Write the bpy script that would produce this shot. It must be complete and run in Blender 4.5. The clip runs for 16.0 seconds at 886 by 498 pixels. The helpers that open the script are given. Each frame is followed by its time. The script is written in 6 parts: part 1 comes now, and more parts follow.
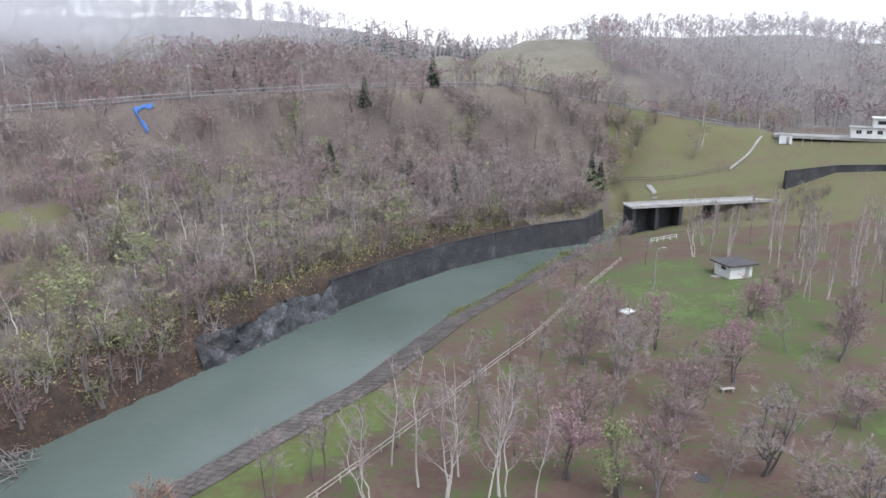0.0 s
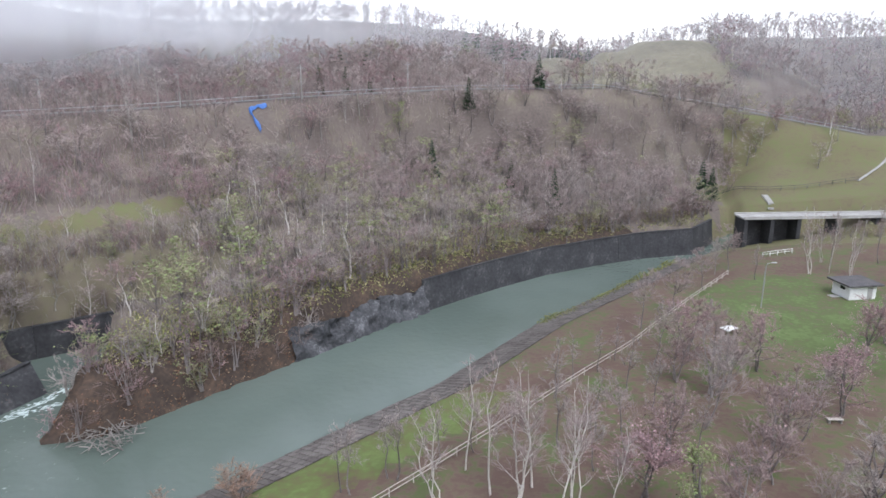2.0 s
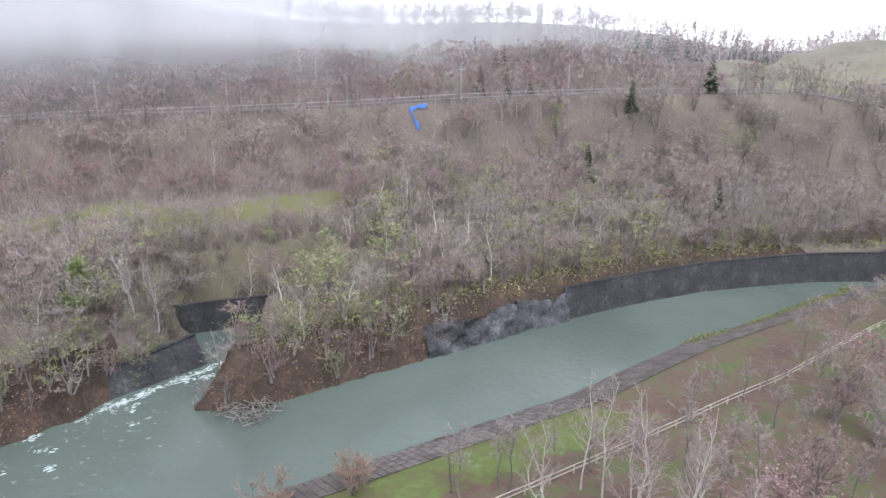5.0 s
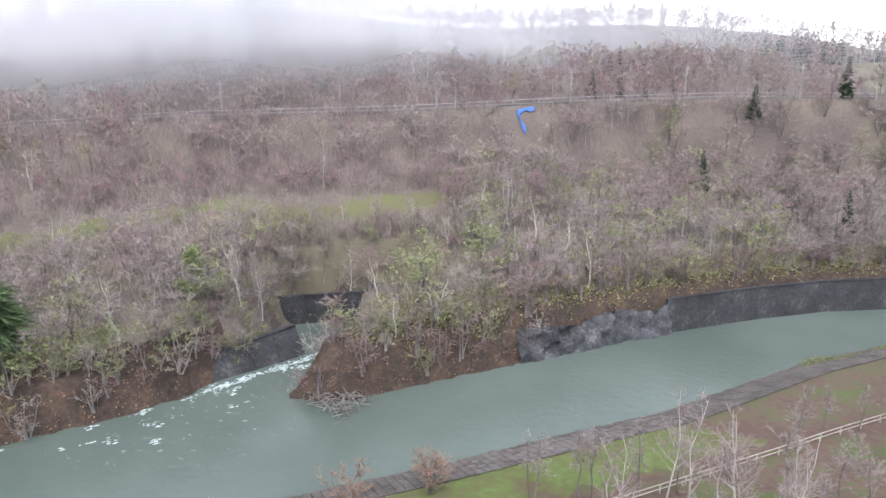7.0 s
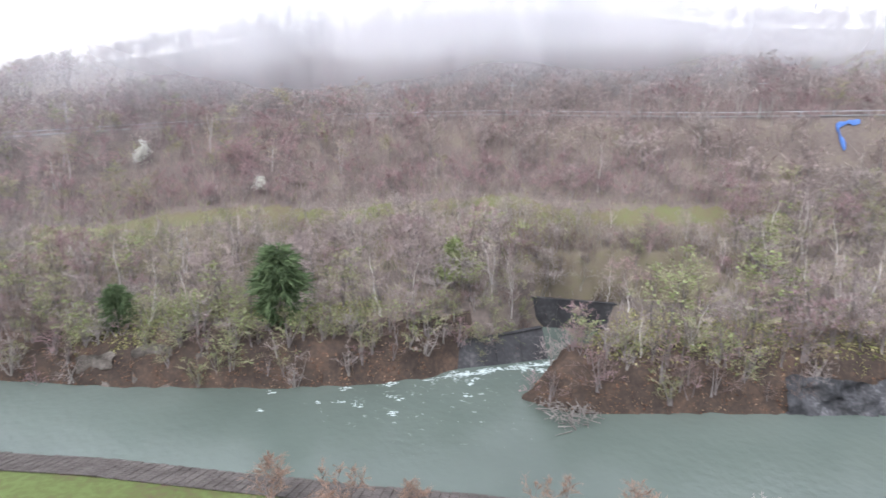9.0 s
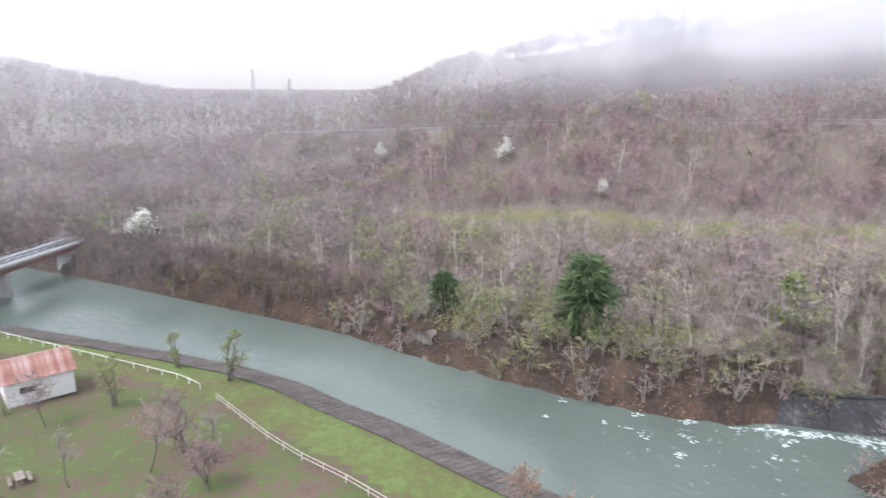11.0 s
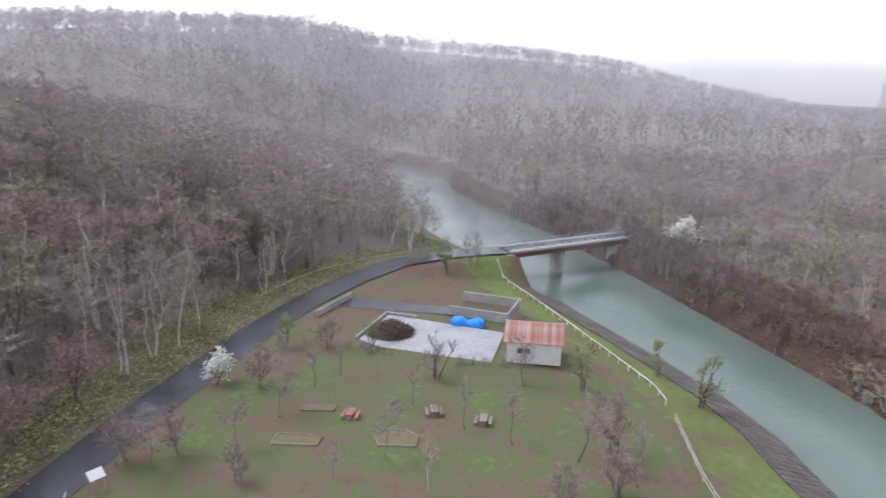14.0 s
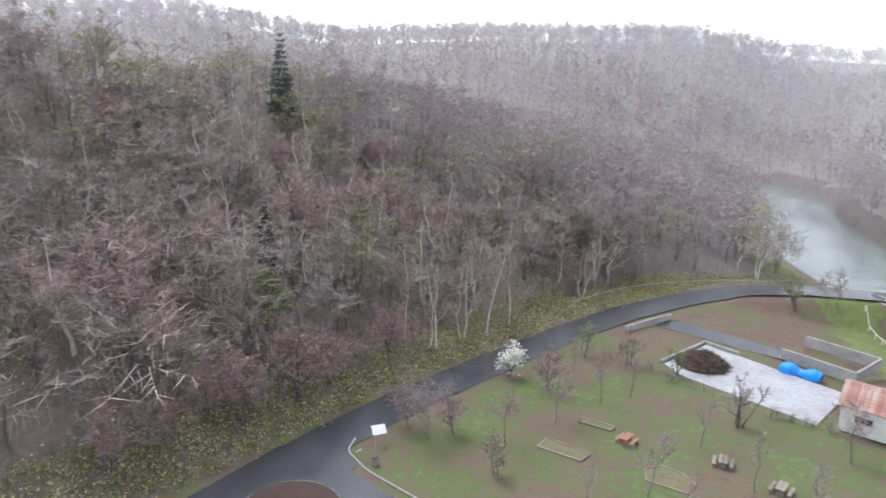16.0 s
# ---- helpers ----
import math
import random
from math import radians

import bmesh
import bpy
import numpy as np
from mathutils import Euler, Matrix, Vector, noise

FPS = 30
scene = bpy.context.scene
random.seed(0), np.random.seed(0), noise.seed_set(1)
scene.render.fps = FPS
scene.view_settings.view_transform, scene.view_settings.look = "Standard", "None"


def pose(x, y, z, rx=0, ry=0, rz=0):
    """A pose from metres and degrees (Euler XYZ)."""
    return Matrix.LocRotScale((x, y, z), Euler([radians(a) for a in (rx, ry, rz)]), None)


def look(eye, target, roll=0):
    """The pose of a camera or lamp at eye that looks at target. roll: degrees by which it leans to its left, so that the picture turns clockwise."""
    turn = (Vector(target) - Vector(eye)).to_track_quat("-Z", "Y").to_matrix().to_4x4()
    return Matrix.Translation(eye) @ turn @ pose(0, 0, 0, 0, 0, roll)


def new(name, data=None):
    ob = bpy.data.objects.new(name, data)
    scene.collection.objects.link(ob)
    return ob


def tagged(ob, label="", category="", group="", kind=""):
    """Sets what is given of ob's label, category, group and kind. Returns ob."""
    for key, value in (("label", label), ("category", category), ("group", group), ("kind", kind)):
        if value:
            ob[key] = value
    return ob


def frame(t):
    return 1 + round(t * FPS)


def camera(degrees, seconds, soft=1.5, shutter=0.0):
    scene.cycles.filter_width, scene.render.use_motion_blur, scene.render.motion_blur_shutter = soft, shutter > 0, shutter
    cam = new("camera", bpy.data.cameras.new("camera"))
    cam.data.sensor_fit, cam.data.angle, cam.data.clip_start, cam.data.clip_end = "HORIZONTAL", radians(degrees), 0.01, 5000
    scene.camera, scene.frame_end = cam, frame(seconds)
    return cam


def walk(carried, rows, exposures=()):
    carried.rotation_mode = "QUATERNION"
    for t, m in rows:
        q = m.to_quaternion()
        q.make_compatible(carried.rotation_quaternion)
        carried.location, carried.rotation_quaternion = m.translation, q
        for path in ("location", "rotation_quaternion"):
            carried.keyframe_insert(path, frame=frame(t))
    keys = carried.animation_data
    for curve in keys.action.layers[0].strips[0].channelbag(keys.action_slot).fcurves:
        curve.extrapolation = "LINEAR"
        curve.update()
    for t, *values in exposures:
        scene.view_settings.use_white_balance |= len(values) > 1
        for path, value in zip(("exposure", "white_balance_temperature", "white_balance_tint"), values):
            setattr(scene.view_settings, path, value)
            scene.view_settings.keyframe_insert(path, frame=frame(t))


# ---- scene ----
cam = camera(65.17, 16.0, soft=1.5, shutter=0.35)
PATH = [
    (0, (-0.00, -0.00, 36.10), (-0.278, 9.647, 33.482), -0.05),
    (0.5, (0.50, 0.15, 36.16), (-0.175, 9.783, 33.542), -0.02),
    (1, (1.05, 0.38, 36.15), (0.000, 9.981, 33.543), -0.03),
    (1.5, (1.56, 0.62, 36.20), (0.137, 10.173, 33.591), -0.04),
    (2, (2.09, 0.73, 36.21), (0.288, 10.220, 33.613), 0.00),
    (2.5, (2.68, 0.86, 36.25), (0.504, 10.273, 33.657), 0.02),
    (3, (3.14, 1.18, 36.33), (0.607, 10.494, 33.736), -0.01),
    (3.5, (3.59, 1.51, 36.41), (0.683, 10.714, 33.812), 0.05),
    (4, (4.01, 1.87, 36.39), (0.719, 10.950, 33.803), 0.13),
    (4.2, (4.17, 2.02, 36.39), (0.721, 11.043, 33.797), 0.13),
    (6.3, (6.10, 3.39, 36.12), (1.180, 11.717, 33.579), 0.17),
    (6.5, (6.23, 3.53, 36.07), (1.162, 11.767, 33.529), 0.16),
    (7, (6.65, 3.96, 36.00), (1.224, 11.971, 33.468), 0.10),
    (7.5, (7.32, 4.73, 35.92), (1.473, 12.441, 33.403), 0.10),
    (8, (7.89, 5.82, 35.77), (1.322, 12.931, 33.258), 0.28),
    (8.5, (8.46, 7.31, 35.63), (0.915, 13.382, 33.132), 0.58),
    (9, (8.83, 9.16, 35.54), (0.539, 14.167, 33.041), 0.85),
    (9.2, (8.93, 9.94, 35.57), (0.392, 14.505, 33.067), 0.87),
    (11.3, (8.82, 18.64, 37.55), (-0.784, 17.776, 34.903), 0.20),
    (11.5, (8.58, 19.36, 37.62), (-0.959, 17.972, 34.970), 0.18),
    (12, (7.41, 21.07, 37.43), (-1.830, 18.294, 34.799), 0.23),
    (12.5, (6.06, 22.54, 37.20), (-2.655, 18.377, 34.601), 0.29),
    (13, (4.59, 23.84, 36.97), (-3.515, 18.579, 34.400), 0.39),
    (13.5, (3.18, 24.88, 36.82), (-4.181, 18.606, 34.274), 0.54),
    (14, (1.66, 25.55, 36.63), (-4.769, 18.325, 34.100), 0.76),
    (14.5, (0.03, 26.01, 36.42), (-5.275, 17.915, 33.910), 0.96),
    (15, (-1.81, 26.39, 36.21), (-5.927, 17.622, 33.711), 1.17),
    (15.5, (-3.77, 26.65, 36.00), (-6.728, 17.426, 33.517), 1.28),
    (16, (-5.70, 26.59, 35.74), (-7.530, 17.078, 33.265), 1.26),
]
walk(cam, [(t, look(eye, target, roll)) for t, eye, target, roll in PATH], [(0, 0.9, 5900, 13), (3.5, 1.02, 5950, 13), (7, 1.25, 6050, 14), (9, 1.27, 6100, 15), (11.5, 1.42, 6100, 15), (12.5, 1.3, 6100, 15), (14, 1.0, 6050, 15), (16, 1.32, 6050, 13)])

# ---- light: bright overcast sky under low cloud ----
world = bpy.data.worlds.new("overcast")
scene.world = world
world.use_nodes = True
wn = world.node_tree
sky = wn.nodes.new("ShaderNodeTexSky")
sky.sky_type = "NISHITA"
sky.sun_disc = False
sky.sun_elevation, sky.sun_rotation = radians(48), radians(150)
sky.dust_density, sky.air_density, sky.ozone_density = 1.0, 1.5, 1.0
pale = wn.nodes.new("ShaderNodeHueSaturation")
pale.inputs["Saturation"].default_value = 0.2
wn.links.new(sky.outputs["Color"], pale.inputs["Color"])
wn.links.new(pale.outputs["Color"], wn.nodes["Background"].inputs["Color"])
wn.nodes["Background"].inputs["Strength"].default_value = 0.15
sun = new("sun", bpy.data.lights.new("sun", "SUN"))
sun.data.energy, sun.data.angle, sun.data.color = 1.0, radians(25), (1.0, 0.97, 0.93)
sun.matrix_basis = look((0, 0, 100), (-30, 52, 0))
sun.location = (0, 0, 120)


# ---- materials ----
def material(name, ramp, scale=1.0, rough=0.9, bump=0.0, fine=8.0, metal=0.0, rnd=0.0, island=0.0, spec=0.3, detail=6.0):
    """Noise-mottled surface: ramp of colours over a coarse noise mixed with a fine one, in world metres."""
    m = bpy.data.materials.new(name)
    m.use_nodes = True
    t = m.node_tree
    N, K = t.nodes, t.links
    b = N["Principled BSDF"]
    b.inputs["Roughness"].default_value, b.inputs["Metallic"].default_value = rough, metal
    b.inputs["Specular IOR Level"].default_value = spec
    co = N.new("ShaderNodeTexCoord")
    a = N.new("ShaderNodeTexNoise")
    a.inputs["Scale"].default_value, a.inputs["Detail"].default_value = scale, detail
    c = N.new("ShaderNodeTexNoise")
    c.inputs["Scale"].default_value, c.inputs["Detail"].default_value = scale * fine, 4.0
    K.new(co.outputs["Object"], a.inputs["Vector"])
    K.new(co.outputs["Object"], c.inputs["Vector"])
    mix = N.new("ShaderNodeMath")
    mix.operation = "MULTIPLY_ADD"
    mix.inputs[1].default_value = 0.45
    K.new(c.outputs["Fac"], mix.inputs[0])
    half = N.new("ShaderNodeMath")
    half.operation = "MULTIPLY"
    half.inputs[1].default_value = 0.55
    K.new(a.outputs["Fac"], half.inputs[0])
    K.new(half.outputs[0], mix.inputs[2])
    fac = mix.outputs[0]
    if rnd or island:
        g = N.new("ShaderNodeNewGeometry") if island else N.new("ShaderNodeObjectInfo")
        s = N.new("ShaderNodeMath")
        s.operation = "MULTIPLY_ADD"
        s.inputs[1].default_value = island or rnd
        K.new(g.outputs["Random Per Island" if island else "Random"], s.inputs[0])
        sub = N.new("ShaderNodeMath")
        sub.operation = "SUBTRACT"
        sub.inputs[1].default_value = (island or rnd) / 2
        K.new(fac, sub.inputs[0])
        K.new(sub.outputs[0], s.inputs[2])
        fac = s.outputs[0]
    r = N.new("ShaderNodeValToRGB")
    e = r.color_ramp.elements
    while len(e) < len(ramp):
        e.new(0.5)
    for i, (pos, col) in enumerate(ramp):
        e[i].position, e[i].color = pos, (*col, 1)
    K.new(fac, r.inputs["Fac"])
    K.new(r.outputs["Color"], b.inputs["Base Color"])
    if bump:
        bu = N.new("ShaderNodeBump")
        bu.inputs["Strength"].default_value, bu.inputs["Distance"].default_value = 0.8, bump
        K.new(mix.outputs[0], bu.inputs["Height"])
        K.new(bu.outputs["Normal"], b.inputs["Normal"])
    return m


def two(name, lo, hi, **kw):
    return material(name, [(0.3, lo), (0.7, hi)], **kw)


M = {}
M["bark"] = two("bark", (0.12, 0.105, 0.098), (0.27, 0.24, 0.228), scale=0.6, rnd=0.3)
M["bark_pale"] = two("bark_pale", (0.17, 0.155, 0.14), (0.36, 0.33, 0.3), scale=0.6, rnd=0.3)
M["birch_bark"] = material("birch_bark", [(0.28, (0.12, 0.1, 0.09)), (0.4, (0.5, 0.46, 0.42)), (0.7, (0.72, 0.68, 0.63))], scale=1.5)
M["twig_brown"] = two("twig_brown", (0.24, 0.193, 0.18), (0.385, 0.315, 0.295), scale=0.05, island=0.2)
M["twig_grey"] = two("twig_grey", (0.25, 0.215, 0.2), (0.4, 0.348, 0.322), scale=0.05, island=0.2)
M["twig_red"] = two("twig_red", (0.232, 0.155, 0.156), (0.37, 0.262, 0.262), scale=0.05, island=0.2)
M["twig_olive"] = two("twig_olive", (0.2, 0.185, 0.115), (0.4, 0.37, 0.245), scale=0.05, island=0.3)
M["twig_straw"] = two("twig_straw", (0.31, 0.265, 0.21), (0.47, 0.41, 0.335), scale=0.05, island=0.2)
M["twig_rust"] = two("twig_rust", (0.23, 0.15, 0.11), (0.4, 0.28, 0.21), scale=0.05, island=0.2)
M["twig_mauve"] = two("twig_mauve", (0.23, 0.17, 0.16), (0.37, 0.285, 0.268), scale=0.05, island=0.2)
M["twig_dark"] = two("twig_dark", (0.12, 0.088, 0.078), (0.25, 0.188, 0.165), scale=0.05, island=0.25)
M["bud_green"] = two("bud_green", (0.15, 0.185, 0.075), (0.29, 0.335, 0.15), scale=0.2, island=0.4)
M["pink_bud"] = two("pink_bud", (0.3, 0.18, 0.185), (0.52, 0.36, 0.37), scale=0.2, island=0.4)
M["white_blossom"] = two("white_blossom", (0.6, 0.6, 0.52), (0.85, 0.85, 0.78), scale=0.2, island=0.4)
M["conifer_green"] = two("conifer_green", (0.018, 0.035, 0.018), (0.06, 0.1, 0.05), scale=0.3, island=0.5)
M["pine_green"] = two("pine_green", (0.055, 0.09, 0.04), (0.14, 0.195, 0.09), scale=0.3, island=0.5)
M["bamboo_leaf"] = material("bamboo_leaf", [(0.25, (0.13, 0.15, 0.05)), (0.5, (0.26, 0.27, 0.1)), (0.75, (0.44, 0.4, 0.2))], scale=0.25, island=0.6)
M["reed"] = two("reed", (0.14, 0.15, 0.05), (0.26, 0.27, 0.1), scale=0.3, island=0.4)
M["dry_leaf"] = material("dry_leaf", [(0.25, (0.1, 0.05, 0.03)), (0.6, (0.24, 0.13, 0.08)), (0.8, (0.36, 0.26, 0.17))], scale=0.25, island=0.6)
M["bank_soil"] = material("bank_soil", [(0.3, (0.026, 0.02, 0.017)), (0.5, (0.06, 0.044, 0.034)), (0.62, (0.1, 0.066, 0.048)), (0.78, (0.15, 0.125, 0.075))], scale=0.3, fine=7, bump=0.2)
M["litter"] = material("litter", [(0.3, (0.085, 0.068, 0.062)), (0.5, (0.14, 0.115, 0.1)), (0.62, (0.175, 0.148, 0.116)), (0.78, (0.165, 0.168, 0.09))], scale=0.12, fine=14, bump=0.12)
M["asphalt"] = two("asphalt", (0.03, 0.031, 0.035), (0.06, 0.061, 0.068), scale=0.25, fine=30, rough=0.24, spec=0.5, bump=0.004)
M["asphalt_worn"] = two("asphalt_worn", (0.12, 0.12, 0.12), (0.21, 0.205, 0.2), scale=0.25, fine=30, rough=0.6)
M["concrete"] = two("concrete", (0.24, 0.23, 0.215), (0.45, 0.44, 0.42), scale=0.5, bump=0.01)
M["concrete_wet"] = two("concrete_wet", (0.2, 0.2, 0.205), (0.42, 0.42, 0.425), scale=0.25, rough=0.3, spec=0.5)
M["wall_dark"] = material("wall_dark", [(0.3, (0.022, 0.022, 0.024)), (0.55, (0.05, 0.05, 0.053)), (0.8, (0.16, 0.155, 0.15))], scale=0.35, fine=6, bump=0.03, rough=0.7)
M["rock_pale"] = material("rock_pale", [(0.35, (0.07, 0.06, 0.05)), (0.55, (0.17, 0.15, 0.13)), (0.72, (0.33, 0.31, 0.285))], scale=0.5, fine=6, bump=0.15, rough=0.85)
M["rock_dark"] = material("rock_dark", [(0.35, (0.03, 0.031, 0.034)), (0.55, (0.085, 0.085, 0.09)), (0.72, (0.24, 0.24, 0.25))], scale=0.4, fine=6, bump=0.15, rough=0.75)
M["block"] = two("block", (0.08, 0.07, 0.063), (0.19, 0.17, 0.157), scale=0.5, rnd=0.3, bump=0.01)
M["rail_wood"] = two("rail_wood", (0.36, 0.31, 0.27), (0.6, 0.55, 0.5), scale=1.5)
M["white_paint"] = two("white_paint", (0.62, 0.62, 0.6), (0.8, 0.8, 0.78), scale=0.8)
M["roof_dark"] = two("roof_dark", (0.06, 0.06, 0.065), (0.14, 0.13, 0.13), scale=0.7)
M["roof_rust"] = material("roof_rust", [(0.3, (0.24, 0.1, 0.075)), (0.5, (0.34, 0.19, 0.155)), (0.75, (0.45, 0.35, 0.32))], scale=0.5, rough=0.6, rnd=0.35)
M["girder"] = two("girder", (0.11, 0.045, 0.04), (0.2, 0.09, 0.075), scale=0.5, rough=0.6)
M["steel"] = two("steel", (0.3, 0.31, 0.32), (0.5, 0.5, 0.52), scale=0.8, rough=0.45, metal=0.5)
M["blue_sheet"] = two("blue_sheet", (0.01, 0.17, 0.6), (0.03, 0.33, 0.85), scale=0.9, rough=0.4, bump=0.05)
# tarpaulin up the slope: distance haze mixed into the blue
M["blue_hazed"] = two("blue_hazed", (0.05, 0.12, 0.34), (0.09, 0.2, 0.5), scale=0.9, rough=0.6)
M["dark_glass"] = two("dark_glass", (0.02, 0.022, 0.025), (0.04, 0.042, 0.046), rough=0.1, spec=0.6)
M["wood_old"] = two("wood_old", (0.16, 0.13, 0.11), (0.32, 0.28, 0.24), scale=2.0, rnd=0.3)
M["wood_red"] = two("wood_red", (0.25, 0.1, 0.08), (0.4, 0.2, 0.16), scale=2.0)
M["brush"] = two("brush", (0.05, 0.04, 0.035), (0.2, 0.16, 0.13), scale=0.5, island=0.6)
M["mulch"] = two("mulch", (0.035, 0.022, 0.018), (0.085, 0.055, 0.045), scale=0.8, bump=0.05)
M["road_paint"] = two("road_paint", (0.5, 0.5, 0.48), (0.7, 0.7, 0.68), scale=2)


TURF = [(0.3, (0.12, 0.078, 0.062)), (0.45, (0.135, 0.1, 0.072)), (0.57, (0.108, 0.108, 0.054)), (0.72, (0.09, 0.118, 0.042)), (0.9, (0.115, 0.155, 0.055))]
GRASS = [(0.25, (0.12, 0.092, 0.058)), (0.42, (0.12, 0.118, 0.05)), (0.62, (0.115, 0.142, 0.046)), (0.85, (0.135, 0.18, 0.058))]
DULL = [(0.25, (0.125, 0.1, 0.068)), (0.45, (0.145, 0.13, 0.072)), (0.65, (0.135, 0.142, 0.064)), (0.85, (0.12, 0.145, 0.055))]


def turf_material(name, bias, centres, colours=TURF, contrast=2.1):
    """Turf: leaf litter, dry grass and fresh green in drifts, greener round the given centres."""
    m = material(name, colours, scale=0.15, fine=7, bump=0.05, detail=9)
    N, K = m.node_tree.nodes, m.node_tree.links
    ramp = next(n for n in N if n.type == "VALTORGB")
    fac = ramp.inputs["Fac"].links[0].from_socket
    co = next(n for n in N if n.type == "TEX_COORD")
    speck = N.new("ShaderNodeTexNoise")
    speck.inputs["Scale"].default_value, speck.inputs["Detail"].default_value = 2.2, 8
    K.new(co.outputs["Object"], speck.inputs["Vector"])
    sp = N.new("ShaderNodeMath")
    sp.operation = "MULTIPLY_ADD"
    sp.inputs[1].default_value = 0.5
    K.new(speck.outputs["Fac"], sp.inputs[0])
    base = N.new("ShaderNodeMath")
    base.operation = "MULTIPLY_ADD"
    base.inputs[1].default_value, base.inputs[2].default_value = contrast, bias - 0.25 - 0.5 * (contrast - 1)
    K.new(fac, base.inputs[0])
    K.new(base.outputs[0], sp.inputs[2])
    out = sp.outputs[0]
    for x, y, rad, amount in centres:
        v = N.new("ShaderNodeVectorMath")
        v.operation = "DISTANCE"
        v.inputs[1].default_value = (x, y, 0)
        K.new(co.outputs["Object"], v.inputs[0])
        g = N.new("ShaderNodeMapRange")
        g.interpolation_type = "SMOOTHSTEP"
        g.inputs["From Min"].default_value, g.inputs["From Max"].default_value = rad, rad * 0.3
        g.inputs["To Min"].default_value, g.inputs["To Max"].default_value = 0.0, amount
        K.new(v.outputs["Value"], g.inputs["Value"])
        a = N.new("ShaderNodeMath")
        K.new(out, a.inputs[0])
        K.new(g.outputs["Result"], a.inputs[1])
        out = a.outputs[0]
    K.new(out, ramp.inputs["Fac"])
    return m


M["turf"] = turf_material("turf", -0.05, [(40, 106, 26, 0.3), (60, 60, 26, 0.36), (-38, -24, 48, 0.15), (36, 84, 16, 0.1)])
M["lawn"] = turf_material("lawn", 0.08, [], GRASS)
M["meadow"] = turf_material("meadow", 0.0, [], DULL, 1.4)
M["tan_grass"] = material("tan_grass", [(0.3, (0.09, 0.074, 0.058)), (0.5, (0.14, 0.12, 0.085)), (0.7, (0.135, 0.13, 0.068))], scale=0.07, fine=9, bump=0.1)
M["foam"] = two("foam", (0.36, 0.44, 0.42), (0.62, 0.69, 0.67), scale=1.5, rough=0.6)
M["straw"] = material("straw", [(0.3, (0.13, 0.115, 0.08)), (0.5, (0.19, 0.17, 0.115)), (0.7, (0.25, 0.22, 0.15))], scale=0.05, fine=9, bump=0.1)


def water_material():
    m = bpy.data.materials.new("river_water")
    m.use_nodes = True
    t = m.node_tree
    N, K = t.nodes, t.links
    b = N["Principled BSDF"]
    b.inputs["Roughness"].default_value, b.inputs["IOR"].default_value = 0.1, 1.4
    co = N.new("ShaderNodeTexCoord")
    big = N.new("ShaderNodeTexNoise")
    big.inputs["Scale"].default_value, big.inputs["Detail"].default_value = 0.03, 3
    r = N.new("ShaderNodeValToRGB")
    r.color_ramp.elements[0].position, r.color_ramp.elements[0].color = 0.35, (0.098, 0.124, 0.106, 1)
    r.color_ramp.elements[1].position, r.color_ramp.elements[1].color = 0.7, (0.148, 0.18, 0.158, 1)
    K.new(co.outputs["Object"], big.inputs["Vector"])
    K.new(big.outputs["Fac"], r.inputs["Fac"])
    rip = N.new("ShaderNodeTexNoise")
    rip.inputs["Scale"].default_value, rip.inputs["Detail"].default_value = 0.9, 5
    K.new(co.outputs["Object"], rip.inputs["Vector"])
    bu = N.new("ShaderNodeBump")
    bu.inputs["Strength"].default_value, bu.inputs["Distance"].default_value = 0.4, 0.2
    K.new(rip.outputs["Fac"], bu.inputs["Height"])
    K.new(bu.outputs["Normal"], b.inputs["Normal"])
    # white water below the side channel
    mp = N.new("ShaderNodeMapping")
    mp.inputs["Location"].default_value = (62.0, -50.0, 0)
    K.new(co.outputs["Object"], mp.inputs["Vector"])
    gr = N.new("ShaderNodeVectorMath")
    gr.operation = "LENGTH"
    K.new(mp.outputs["Vector"], gr.inputs[0])
    near = N.new("ShaderNodeMapRange")
    near.inputs["From Min"].default_value, near.inputs["From Max"].default_value = 26.0, 5.0
    near.inputs["To Min"].default_value, near.inputs["To Max"].default_value = 0.0, 0.13
    K.new(gr.outputs["Value"], near.inputs["Value"])
    fo = N.new("ShaderNodeTexNoise")
    fo.inputs["Scale"].default_value, fo.inputs["Detail"].default_value = 0.8, 10
    fo.inputs["Distortion"].default_value = 1.2
    K.new(co.outputs["Object"], fo.inputs["Vector"])
    ad = N.new("ShaderNodeMath")
    K.new(fo.outputs["Fac"], ad.inputs[0])
    K.new(near.outputs["Result"], ad.inputs[1])
    fr = N.new("ShaderNodeMapRange")
    fr.inputs["From Min"].default_value, fr.inputs["From Max"].default_value = 0.74, 1.0
    K.new(ad.outputs[0], fr.inputs["Value"])
    mx = N.new("ShaderNodeMixRGB")
    mx.inputs[2].default_value = (0.6, 0.68, 0.65, 1)
    K.new(fr.outputs["Result"], mx.inputs[0])
    K.new(r.outputs["Color"], mx.inputs[1])
    K.new(mx.outputs["Color"], b.inputs["Base Color"])
    return m


M["water"] = water_material()


